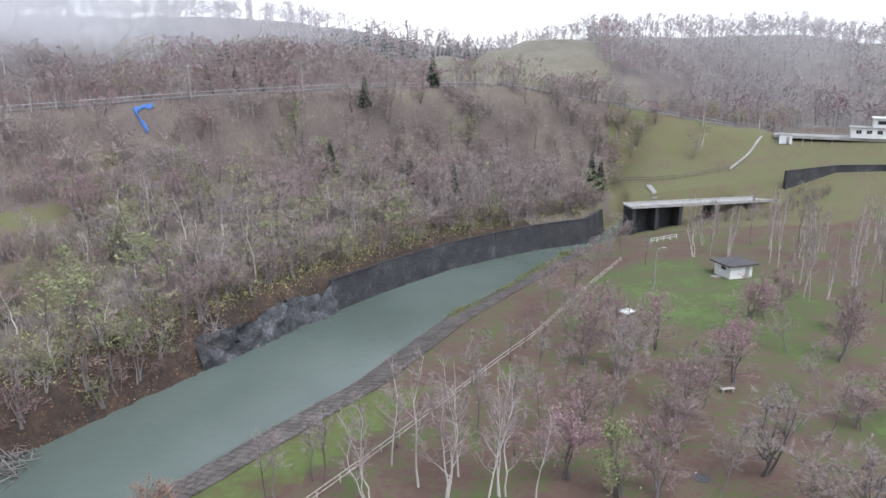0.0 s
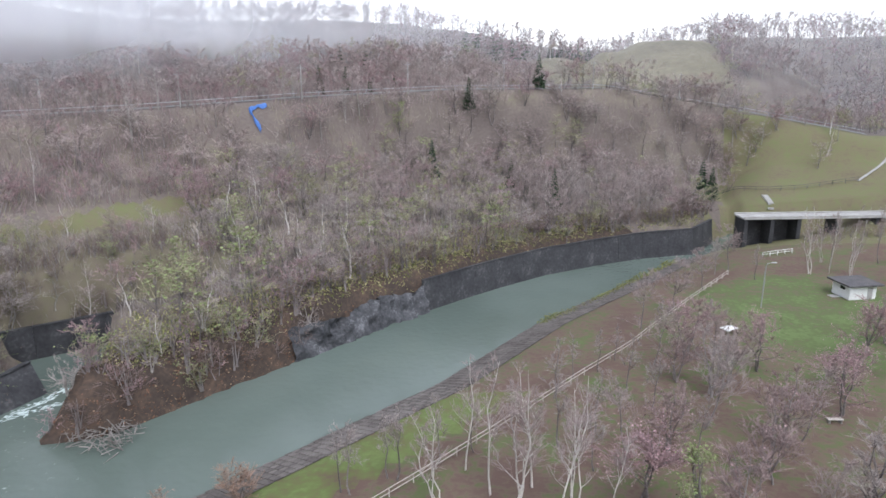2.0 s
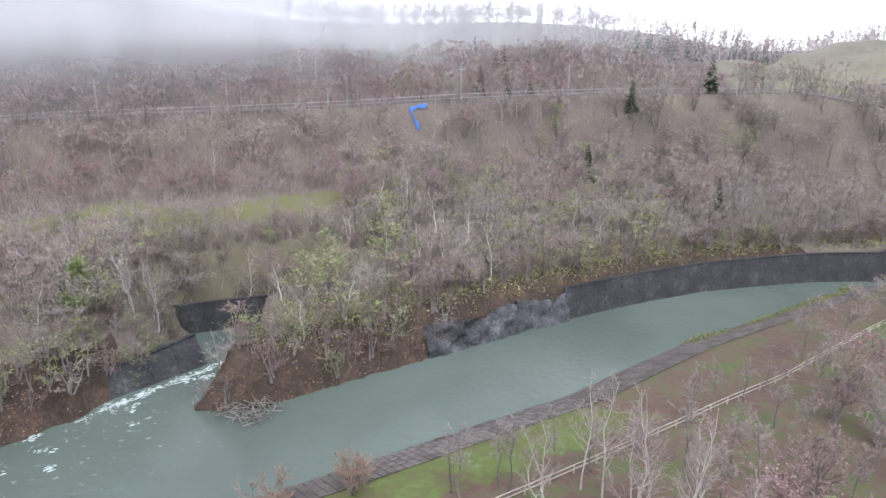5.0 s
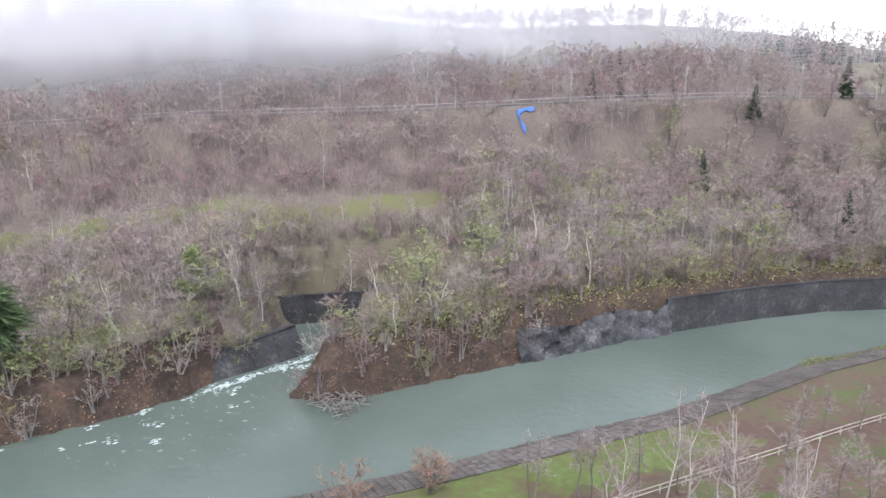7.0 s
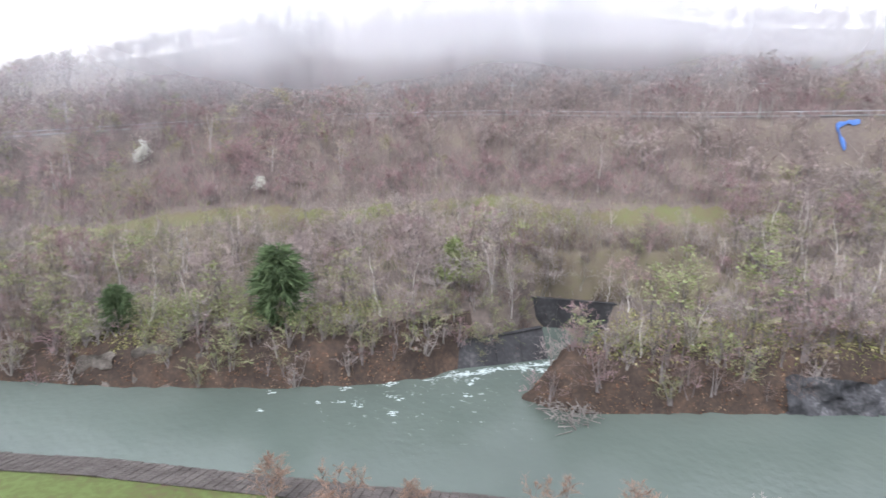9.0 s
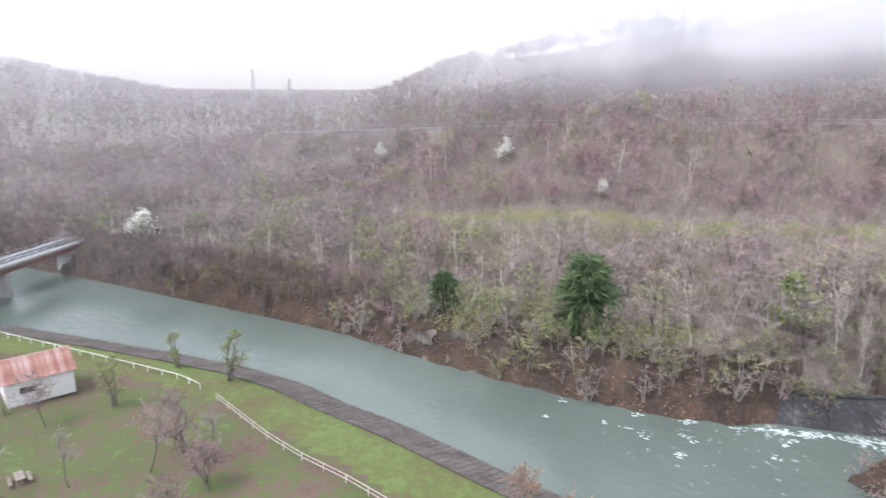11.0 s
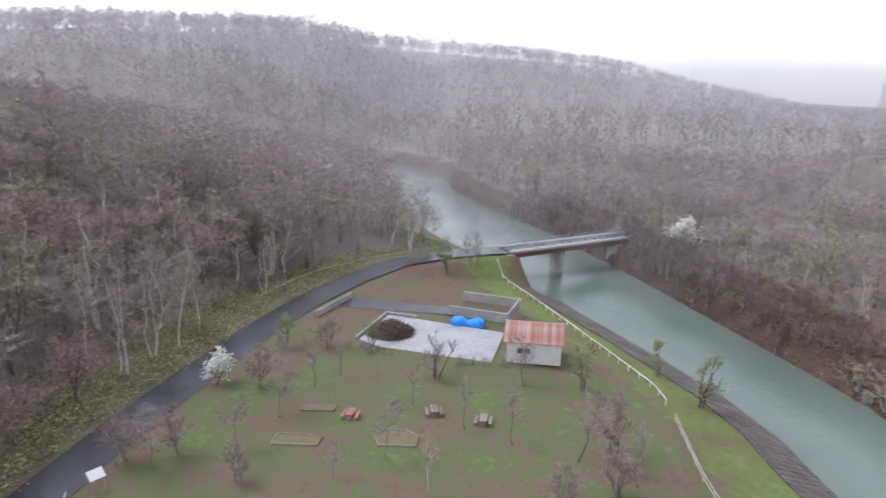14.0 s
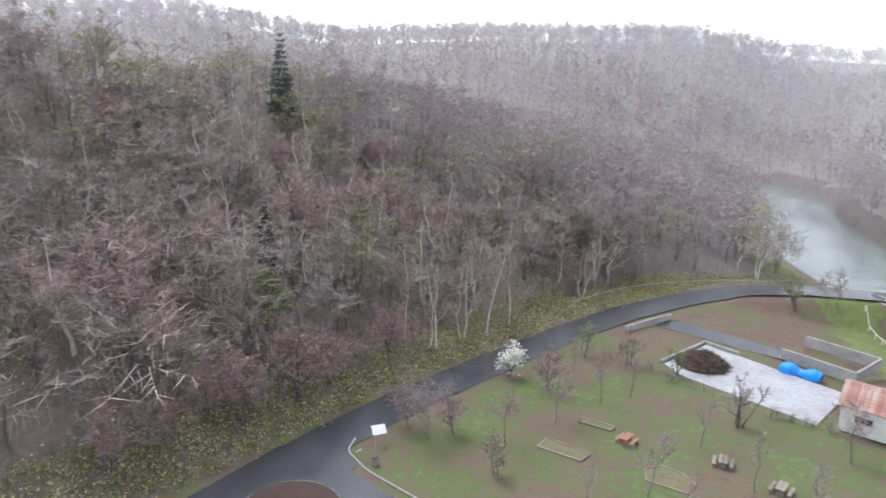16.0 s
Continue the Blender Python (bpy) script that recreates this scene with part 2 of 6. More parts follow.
# ---- building helpers ----
def mesh(name, V, F, mats, idx=None, smooth=False):
    me = bpy.data.meshes.new(name)
    V = np.asarray(V, dtype=np.float32)
    if isinstance(F, np.ndarray):
        n, k = F.shape
        me.vertices.add(len(V))
        me.vertices.foreach_set("co", V.ravel())
        me.loops.add(n * k)
        me.loops.foreach_set("vertex_index", F.astype(np.int32).ravel())
        me.polygons.add(n)
        me.polygons.foreach_set("loop_start", np.arange(0, n * k, k, dtype=np.int32))
        me.update(calc_edges=True)
    else:
        me.from_pydata([tuple(map(float, v)) for v in V], [], F)
    for m in (mats if isinstance(mats, (list, tuple)) else [mats]):
        me.materials.append(m)
    if idx is not None:
        me.polygons.foreach_set("material_index", np.asarray(idx, dtype=np.int32))
    if smooth:
        me.polygons.foreach_set("use_smooth", np.ones(len(me.polygons), dtype=bool))
    me.update()
    return me


def part(name, data, parent=None, label=""):
    ob = new(name, data)
    if parent is not None:
        ob.parent = parent
    return tagged(ob, label)


def empty(name, x=0, y=0, z=0, rz=0):
    ob = new(name)
    ob.matrix_basis = pose(x, y, z, 0, 0, rz)
    return ob


def bevel_box(sx, sy, sz, cx=0, cy=0, cz=0, b=0.02):
    """Box with chamfered edges as a bmesh; centre of its base at (cx, cy, cz)."""
    bm = bmesh.new()
    bmesh.ops.create_cube(bm, size=1)
    bmesh.ops.scale(bm, vec=(sx, sy, sz), verts=bm.verts)
    if b:
        bmesh.ops.bevel(bm, geom=bm.edges[:], offset=b, segments=1, affect="EDGES")
    bmesh.ops.translate(bm, vec=(cx, cy, cz + sz / 2), verts=bm.verts)
    return bm


def bm_mesh(name, bm, mat):
    me = bpy.data.meshes.new(name)
    bm.to_mesh(me)
    bm.free()
    me.materials.append(mat)
    return me


def box(name, dims, at, mat, parent=None, b=0.02, rz=0, label=""):
    ob = part(name, bm_mesh(name, bevel_box(*dims, b=b), mat), parent, label)
    ob.matrix_basis = pose(*at, 0, 0, rz)
    return ob


def tube(points, radii, sides=6):
    """Tapered tube along points: vertices and quads."""
    P = [Vector(q) for q in points]
    V, F = [], []
    for i, q in enumerate(P):
        d = (P[min(i + 1, len(P) - 1)] - P[max(i - 1, 0)]).normalized()
        a = d.orthogonal().normalized()
        c = d.cross(a)
        for k in range(sides):
            w = 2 * math.pi * k / sides
            V.append(q + (a * math.cos(w) + c * math.sin(w)) * radii[i])
    for i in range(len(P) - 1):
        for k in range(sides):
            n = (k + 1) % sides
            F.append((i * sides + k, i * sides + n, (i + 1) * sides + n, (i + 1) * sides + k))
    F.append(tuple(range(sides))[::-1])
    F.append(tuple(range((len(P) - 1) * sides, len(P) * sides)))
    return V, F


def resample(line, step):
    L = np.asarray(line, dtype=float)
    d = np.r_[0, np.cumsum(np.linalg.norm(np.diff(L[:, :2], axis=0), axis=1))]
    n = max(2, int(round(d[-1] / step)) + 1)
    s = np.linspace(0, d[-1], n)
    return np.stack([np.interp(s, d, L[:, k]) for k in range(L.shape[1])], 1)


def normals(L):
    """Left-hand normals of a polyline, in plan."""
    t = np.gradient(L[:, :2], axis=0)
    t /= np.linalg.norm(t, axis=1)[:, None] + 1e-9
    return np.stack([-t[:, 1], t[:, 0]], 1)


def ribbon(name, line, a, b, z, mat, step=1.5, kind="structure"):
    """Flat strip along a line between offsets a and b to its left; z is a number or None to use the line's own."""
    L = resample(line, step)
    n = normals(L)
    zz = L[:, 2] if z is None else np.full(len(L), z)
    V = np.concatenate([np.c_[L[:, :2] + n * a, zz], np.c_[L[:, :2] + n * b, zz]])
    k = len(L)
    F = np.array([(i, i + 1, k + i + 1, k + i) for i in range(k - 1)])
    if a < b:
        F = F[:, ::1]
    return part(name, mesh(name, V, F, mat))


def side_distance(x, y, line):
    """Distance to a polyline, positive to its left."""
    L = np.asarray(line, dtype=float)[:, :2]
    best, sign = np.full(x.shape, 1e9), np.ones(x.shape)
    for (ax, ay), (bx, by) in zip(L[:-1], L[1:]):
        dx, dy = bx - ax, by - ay
        u = np.clip(((x - ax) * dx + (y - ay) * dy) / (dx * dx + dy * dy), 0, 1)
        ex, ey = x - ax - u * dx, y - ay - u * dy
        d = np.hypot(ex, ey)
        c = dx * ey - dy * ex
        w = d < best - 1e-6
        best, sign = np.where(w, d, best), np.where(w, np.where(c >= 0, 1.0, -1.0), sign)
    return best * sign


def line_z(x, y, line):
    """Height of a polyline at its point nearest to x, y."""
    L = np.asarray(line, dtype=float)
    best, out = np.full(x.shape, 1e9), np.zeros(x.shape)
    for (ax, ay, az), (bx, by, bz) in zip(L[:-1], L[1:]):
        u = np.clip(((x - ax) * (bx - ax) + (y - ay) * (by - ay)) / ((bx - ax) ** 2 + (by - ay) ** 2), 0, 1)
        d = np.hypot(x - ax - u * (bx - ax), y - ay - u * (by - ay))
        out = np.where(d < best, az + u * (bz - az), out)
        best = np.minimum(best, d)
    return out


def smooth(a, b, v):
    u = np.clip((v - a) / (b - a), 0, 1)
    return u * u * (3 - 2 * u)


def value_noise(x, y, seed=0):
    """Cheap smooth noise, about -1 to 1."""
    r = np.random.RandomState(seed)
    out = 0
    for k in range(5):
        a, ph, f = r.rand() * 6.28, r.rand() * 6.28, 0.6 + r.rand() * 1.2
        out = out + np.sin((x * np.cos(a) + y * np.sin(a)) * f + ph + 1.3 * np.sin((x * np.sin(a) - y * np.cos(a)) * f * 0.7 + ph))
    return out / 3.2


# ---- plan: banks, roads ----
NEAR_BANK = [(120, 230), (60, 182), (36, 160), (24, 147), (12.2, 128), (3.2, 114), (-3, 104), (-8.7, 92), (-13.8, 81), (-21, 70), (-29.3, 57), (-37, 45.5),
             (-47.7, 31.8), (-55, 23), (-63, 13.5), (-69, 5), (-74, -1), (-79, -10), (-84, -23), (-89.2, -38.4), (-93.5, -51), (-99.5, -66), (-104, -80), (-111, -106),
             (-123, -132), (-148, -162), (-157, -178), (-160, -200), (-152, -240), (-130, -320)]
FAR_BANK = [(112, 245), (52, 190), (34, 163), (28, 151), (18, 146.5), (9, 140), (-2, 130.5), (-12, 118.5), (-20.5, 106.3), (-26.9, 96.4), (-32.2, 86.5), (-37.1, 77.9), (-43.3, 67),
            (-47, 60.5), (-55, 57), (-62.4, 56), (-64, 49), (-66, 42), (-70, 33), (-73.5, 27), (-79.8, 16), (-89, 3.5), (-93.4, -4), (-102.3, -22), (-114.2, -46), (-121.5, -62),
            (-131, -82), (-139.3, -108), (-151, -138), (-163, -157), (-172, -170), (-178, -186), (-179, -208), (-172, -246), (-152, -325)]
CANAL = [(-58.6, 54), (-58.8, 60), (-58.6, 66), (-61.5, 71.5), (-66, 76.2), (-62.5, 82), (-58, 87)]
UPPER_ROAD = [(-190, -30, 17), (-178, 10, 19.5), (-160, 60, 23), (-128, 102, 25.5), (-92, 134, 26.5), (-60, 156, 28.5), (-30, 178, 29.6), (10, 200, 29.5), (45, 212, 23.5), (78, 205, 17.7)]
ROAD = [(30, -6, 0), (7.8, -22.6, 0), (0.8, -29.2, 0), (-7.3, -37, 0), (-15.2, -43.5, 0), (-26.9, -51.8, 0), (-41, -61.3, 0), (-52, -67.5, 0.1), (-64, -72, 0.4), (-76, -74, 1.0), (-86, -70.5, 1.7), (-95.5, -64.5, 2.2)]
SOUTH_EDGE = [(140, 70), (40, -5), (6, -30), (-2.8, -37.2), (-15.4, -47.3), (-23.5, -52.6), (-41.6, -64.9), (-56, -72), (-70, -78), (-84, -78), (-98, -84), (-102, -106), (-118, -135), (-143, -166), (-152, -180), (-154, -200), (-146, -240), (-124, -320)]
O = (0.0, 15.0)
# azimuth (left of north), elevation of the ridge seen from the centre, distance of the ridge, where it starts to rise
RIDGE = [(-180, 3.4, 470, 150), (-171, 4.3, 450, 130), (-158, 4.6, 430, 110), (-110, 3.5, 450, 180), (-60, 2.2, 500, 240), (-30, 1.6, 460, 255), (-18, 2.0, 450, 260), (-11, 2.3, 450, 260), (-4, 1.0, 480, 290), (1, 0.9, 560, 320),
         (10, 2.9, 520, 260), (14, 3.4, 480, 240), (22, 3.8, 450, 220), (33, 3.9, 430, 210), (60, 4.8, 420, 200), (76, 4.1, 420, 205), (84.6, 2.8, 420, 220), (89, 1.2, 420, 250), (93, -1.4, 430, 280),
         (97, -3.2, 900, 400), (104, -3.2, 1100, 500), (110, -1.2, 1000, 450), (115, 0.7, 950, 420), (124, 1.9, 900, 380), (132, 2.6, 850, 340), (141, 2.5, 800, 300), (148, 3.3, 620, 240), (165, 3.6, 500, 170), (177, 3.0, 470, 150), (180, 3.4, 470, 150)]
RA = np.array(RIDGE, dtype=float)


def azimuth(x, y):
    return np.degrees(np.arctan2(-(x - O[0]), y - O[1]))


def height(x, y):
    x, y = np.asarray(x, dtype=float), np.asarray(y, dtype=float)
    az, r = azimuth(x, y), np.hypot(x - O[0], y - O[1])
    dn, df = side_distance(x, y, NEAR_BANK), -side_distance(x, y, FAR_BANK)
    su = side_distance(x, y, SOUTH_EDGE)
    canal = np.abs(side_distance(x, y, CANAL))
    # park bank: bed, revetment slope, grass
    park = np.interp(dn, [-4, 0, 5, 6.2, 18, 28], [-5.6, -3.95, -2.5, -2.0, -0.4, 0.0])
    # north hillside
    k = np.interp(az, [-35, -23, -8, 0, 12, 60, 80, 96, 110], [0.55, 0.62, 0.95, 1.05, 1.12, 1.0, 0.85, 0.3, 0.18])
    hill = np.interp(df, [-4, 0, 1.0, 4, 20, 40, 52, 78, 88, 130, 260], [0, 0, 1.2, 2.2, 5, 9, 13, 25.5, 25.8, 36, 46]) * k
    north = np.where(df < 0, np.interp(df, [-4, 0], [-6, -3.6]), -3.6 + np.where((y > 84) & (x > -36), np.interp(df, [0, 1.3, 2.3, 4.0], [-0.4, -0.2, 3.4, 4.4]), np.interp(df, [0, 1.0, 4.0], [0, 2.2, 4.4]))) + np.where(df > 0, hill, 0)
    north = north + np.where(df > 10, 0.8 * value_noise(x * 0.11, y * 0.11, 3), 0)
    north = np.where(df > -2, np.where(canal < 5.0, -4.4, np.where(canal < 7.4, np.minimum(north, -4.4 + (canal - 5.0) / 2.4 * 4.8), north)), north)
    # south hillside behind the road
    ks = np.interp(np.where(az < 0, az + 360, az), [120, 135, 147, 158, 170, 182, 195, 205, 300], [0.12, 0.2, 0.45, 0.8, 0.98, 1.12, 1.4, 1.45, 0.9])
    south = np.interp(su, [0, 3, 8, 30, 60, 100, 200], [0, 0.6, 2.2, 11, 22, 32, 44]) * ks + np.where(su > 6, 0.9 * value_noise(x * 0.1, y * 0.1, 5), 0)
    z = np.where(dn > 0, np.minimum(park, 0) + np.where(su > 0, south, 0), north)
    z = np.where((dn <= 0) & (df <= 0), np.maximum(-6, np.minimum(park, north)), z)
    # upstream rise to the dam and its grass slope
    up = np.interp(r, [115, 140, 158, 165, 185, 201, 214, 300], [0, 0.5, 1.2, 4.0, 10.5, 15.5, 16.2, 16.6]) * smooth(-9, -17, az) * smooth(-75, -50, az)
    z = np.where((dn > 6) & (az < 0), z + up * smooth(6, 14, dn), z)
    z = np.where((y > 172) & (x > 40) & (az < -9), np.maximum(z, up * 0.97), z)
    # embankment of the bridge road
    rd = np.abs(side_distance(x, y, ROAD))
    rz = np.interp(x, [-97, -86, -76, -64, -50], [2.1, 1.6, 0.9, 0.3, 0.0])
    w = smooth(7.5, 3.6, rd) * (x < -48) * (y < -50) * (dn > 2)
    z = z * (1 - w) + np.maximum(z, rz - 0.06) * w
    w2 = smooth(6.0, 3.5, rd)
    z = np.where((w2 > 0) & (x >= -48), z * (1 - w2), z)
    # upper road bench
    ud, uz = np.abs(side_distance(x, y, UPPER_ROAD)), line_z(x, y, UPPER_ROAD)
    w3 = smooth(16, 4.0, ud)
    z = z * (1 - w3) + uz * w3
    # ridges all round
    el, R, r0 = (np.interp(az, RA[:, 0], RA[:, i]) for i in (1, 2, 3))
    top = 36 + R * np.tan(np.radians(el)) - 9 + 6 * smooth(-34, -24, az) * smooth(80, 40, az)
    floor = np.interp(r, [0, 250, 600, 1500, 3000], [4, 4, -8, -40, -110])
    valley = np.interp(np.where(az < 0, az + 360, az), [60, 90, 98, 108, 125, 150], [0, 0.3, 1, 1, 0.3, 0])
    far = top * smooth(0, 1, np.clip((r - r0) / (R - r0), 0, 1)) + np.where(r > R, (r - R) * 0.02, 0) + 3 * value_noise(x * 0.02, y * 0.02, 9) * smooth(r0, R, r)
    mix = smooth(r0 * 0.9, r0 * 1.5, r)
    z = np.where(r > r0 * 0.9, np.maximum(z * (1 - mix) + far * mix, np.minimum(z, far)), z)
    z = np.where((r > 260) & (valley > 0), z * (1 - valley) + np.minimum(z, floor) * valley, z)
    # terraced grass knoll upstream
    d = np.hypot((x - 36) / 50.0, (y - 284) / 54.0)
    zb = 45.0 - 16 * d ** 1.7
    zb = np.floor(zb / 4) * 4 + 4 * smooth(0.35, 1.0, zb / 4 - np.floor(zb / 4))
    z = np.where(d < 1.05, np.maximum(z, zb), z)
    return np.where(r > 1400, np.minimum(z, np.interp(r, [1400, 3000], [60, 10])) * (1 - valley) + floor * valley, z)


def axis_points(lo, hi, fine, reach):
    a = list(np.arange(lo, hi + 0.01, fine))
    s, v = fine, hi
    while v < reach:
        s *= 1.13
        v += s
        a.append(v)
    s, v = fine, lo
    while v > -reach:
        s *= 1.13
        v -= s
        a.insert(0, v)
    return np.array(a)


gx, gy = axis_points(-160, 110, 1.6, 3200), axis_points(-150, 200, 1.6, 3200)
GX, GY = np.meshgrid(gx, gy, indexing="ij")
GZ = height(GX, GY)
nx, ny = GX.shape
ii, jj = np.meshgrid(np.arange(nx - 1), np.arange(ny - 1), indexing="ij")
quads = np.stack([ii * ny + jj, (ii + 1) * ny + jj, (ii + 1) * ny + jj + 1, ii * ny + jj + 1], -1).reshape(-1, 4)
cx, cy = GX[:-1, :-1].ravel() + 0.8, GY[:-1, :-1].ravel() + 0.8
on_park = (side_distance(cx, cy, NEAR_BANK) > 0.5) & (side_distance(cx, cy, SOUTH_EDGE) < 0.6)
meadow = (azimuth(cx, cy) < -12.5 + 0.8 * value_noise(cx * 0.4, cy * 0.4, 6)) & (cx > 28) & (cy > 150) & (cy < 205) & (cx < 125) & (np.hypot(cx, cy - 15) < 204 + 3 * value_noise(cx * 0.2, cy * 0.2, 7))
strip = side_distance(cx, cy, NEAR_BANK)
far_edge = (cy < 148) & (side_distance(cx, cy, FAR_BANK) < 1) & (side_distance(cx, cy, FAR_BANK) > -5.2)
cdf, caz = -side_distance(cx, cy, FAR_BANK), azimuth(cx, cy)
wave = 1.5 * value_noise(cx * 0.15, cy * 0.15, 14)
terrace = (caz > 34 + 3 * wave) & (caz < 96 + 2 * wave) & (cdf > 20 + 2 * wave) & (cdf < 40.5 + wave)
terrace_grass = (caz > 30) & (caz < 93) & (cdf >= 40.5 + wave) & (cdf < 45 + wave)
knoll = (np.hypot((cx - 36) / 50.0, (cy - 284) / 54.0) < 1.0) & (cx < 50)
ground = part("ground", mesh("ground", np.stack([GX, GY, GZ], -1).reshape(-1, 3), quads, [M["litter"], M["turf"], M["lawn"], M["straw"], M["meadow"], M["bank_soil"], M["tan_grass"]], np.where(far_edge, 5, np.where(terrace, 6, np.where(terrace_grass, 4, np.where(knoll, 3, np.where(meadow, 4, np.where(on_park, np.where((strip > 5.0) & (strip < 13) & (cy < 75), 2, 1), 0)))))), True))
tagged(ground, "park turf, leaf-littered banks and wooded hillsides", "ground", kind="structure")


def ground_z(x, y):
    i = int(np.clip(np.searchsorted(gx, x) - 1, 0, nx - 2))
    j = int(np.clip(np.searchsorted(gy, y) - 1, 0, ny - 2))
    u, v = (x - gx[i]) / (gx[i + 1] - gx[i]), (y - gy[j]) / (gy[j + 1] - gy[j])
    return float(GZ[i, j] * (1 - u) * (1 - v) + GZ[i + 1, j] * u * (1 - v) + GZ[i, j + 1] * (1 - u) * v + GZ[i + 1, j + 1] * u * v)


def ground_zs(x, y):
    i = np.clip(np.searchsorted(gx, x) - 1, 0, nx - 2)
    j = np.clip(np.searchsorted(gy, y) - 1, 0, ny - 2)
    u, v = (x - gx[i]) / (gx[i + 1] - gx[i]), (y - gy[j]) / (gy[j + 1] - gy[j])
    return GZ[i, j] * (1 - u) * (1 - v) + GZ[i + 1, j] * u * (1 - v) + GZ[i, j + 1] * (1 - u) * v + GZ[i + 1, j + 1] * u * v


# ---- water ----
wx, wy = np.arange(-260, 71, 2.0), np.arange(-270, 191, 2.0)
WX, WY = np.meshgrid(wx, wy, indexing="ij")
rough_water = np.exp(-((WX + 64) ** 2 + (WY - 46) ** 2) / 220.0)
WZ = -3.5 + rough_water * 0.10 * value_noise(WX * 1.1, WY * 1.1, 2)
wi, wj = np.meshgrid(np.arange(len(wx) - 1), np.arange(len(wy) - 1), indexing="ij")
wn_y = len(wy)
wq = np.stack([wi * wn_y + wj, (wi + 1) * wn_y + wj, (wi + 1) * wn_y + wj + 1, wi * wn_y + wj + 1], -1).reshape(-1, 4)
mx_, my_ = WX[:-1, :-1].ravel() + 1, WY[:-1, :-1].ravel() + 1
keep = ((side_distance(mx_, my_, NEAR_BANK) < 4) & (side_distance(mx_, my_, FAR_BANK) > -4)) | (np.abs(side_distance(mx_, my_, CANAL)) < 7)
water = part("water", mesh("water", np.stack([WX, WY, WZ], -1).reshape(-1, 3), wq[keep], M["water"], None, True))
tagged(water, "milky green river water with white rapids", "river", kind="structure")

# broken white water along the wing wall and down the rapids
foam_rng = np.random.RandomState(21)
FV, FF = [], []
for line, clusters, wide in (([(-59.4, 70.5), (-60.2, 66), (-61.5, 60), (-62.7, 54), (-63.0, 50)], 60, 0.22), ([(-57.5, 66.8), (-58.8, 65), (-60.6, 63)], 14, 0.3), ([(-60.5, 60), (-61.8, 54), (-63.0, 46), (-66, 38), (-70, 31)], 20, 2.2), ([(-54, 52), (-57, 44), (-61, 36)], 5, 3.0)):
    L = resample(line, 0.2)
    T = np.gradient(L, axis=0)
    for k in range(clusters):
        q = foam_rng.randint(len(L))
        t = T[q] / np.linalg.norm(T[q])
        mid = L[q] + np.array([-t[1], t[0]]) * foam_rng.normal(0, wide)
        for c in mid + foam_rng.normal(0, 0.3, (7, 2)):
            ln, w, up = foam_rng.uniform(0.12, 0.55), foam_rng.uniform(0.04, 0.13), foam_rng.uniform(0.02, 0.1)
            n0 = len(FV)
            for a in np.linspace(0, 6.283, 7, endpoint=False):
                u, v = math.cos(a) * ln * foam_rng.uniform(0.4, 1.1), math.sin(a) * w * foam_rng.uniform(0.4, 1.3)
                FV.append((c[0] + t[0] * u - t[1] * v, c[1] + t[1] * u + t[0] * v, -3.52))
            FV.append((c[0], c[1], -3.5 + up))
            FF += [(n0 + a, n0 + (a + 1) % 7, n0 + 7) for a in range(7)]
tagged(part("white_water", mesh("white_water", FV, FF, M["foam"], None, True)), "broken white foam on the rapids", "rapids", kind="stuff")

# ---- roads ----
road = ribbon("road", [(a, b, c + 0.07) for a, b, c in ROAD], -2.7, 2.7, None, M["asphalt"])
tagged(road, "wet dark asphalt park road", "road", kind="structure")


# ---- trees ----
def unit(v):
    return v / (np.linalg.norm(v, axis=-1, keepdims=True) + 1e-9)


def prisms(a, b, ra, rb):
    """Three-sided tapered prisms from a to b: vertices and triangles."""
    d = unit(b - a)
    ref = np.where(np.abs(d[:, 2:3]) > 0.9, np.array([[1.0, 0, 0]]), np.array([[0, 0, 1.0]]))
    u = unit(np.cross(d, ref))
    w = np.cross(d, u)
    V = []
    for k in range(3):
        c, s = math.cos(2.0944 * k), math.sin(2.0944 * k)
        o = u * c + w * s
        V += [a + o * ra[:, None], b + o * rb[:, None]]
    V = np.stack(V, 1).reshape(-1, 3)
    f = np.array([(0, 2, 3), (0, 3, 1), (2, 4, 5), (2, 5, 3), (4, 0, 1), (4, 1, 5)])
    F = (np.arange(len(a))[:, None, None] * 6 + f[None]).reshape(-1, 3)
    return V, F


def slivers(a, b, w, rng):
    """Thin triangles from a to b, w wide at the base."""
    d = unit(b - a)
    o = unit(np.cross(d, unit(rng.normal(size=a.shape)))) * (w / 2)[:, None]
    V = np.stack([a - o, a + o, b], 1).reshape(-1, 3)
    return V, np.arange(len(V)).reshape(-1, 3)


def leaves(c, size, rng):
    """Small leaf quads scattered round the points c, as two triangles each."""
    u = unit(rng.normal(size=c.shape)) * size[:, None]
    v = unit(np.cross(u, rng.normal(size=c.shape))) * size[:, None] * 0.7
    V = np.stack([c - u, c + v, c + u, c - v], 1).reshape(-1, 3)
    q = np.arange(len(c))[:, None] * 4
    F = np.concatenate([q + [0, 1, 2], q + [0, 2, 3]])
    return V, F


def join(parts):
    V, F, n = [], [], 0
    for v, f in parts:
        V.append(v)
        F.append(f + n)
        n += len(v)
    return np.concatenate(V), np.concatenate(F)


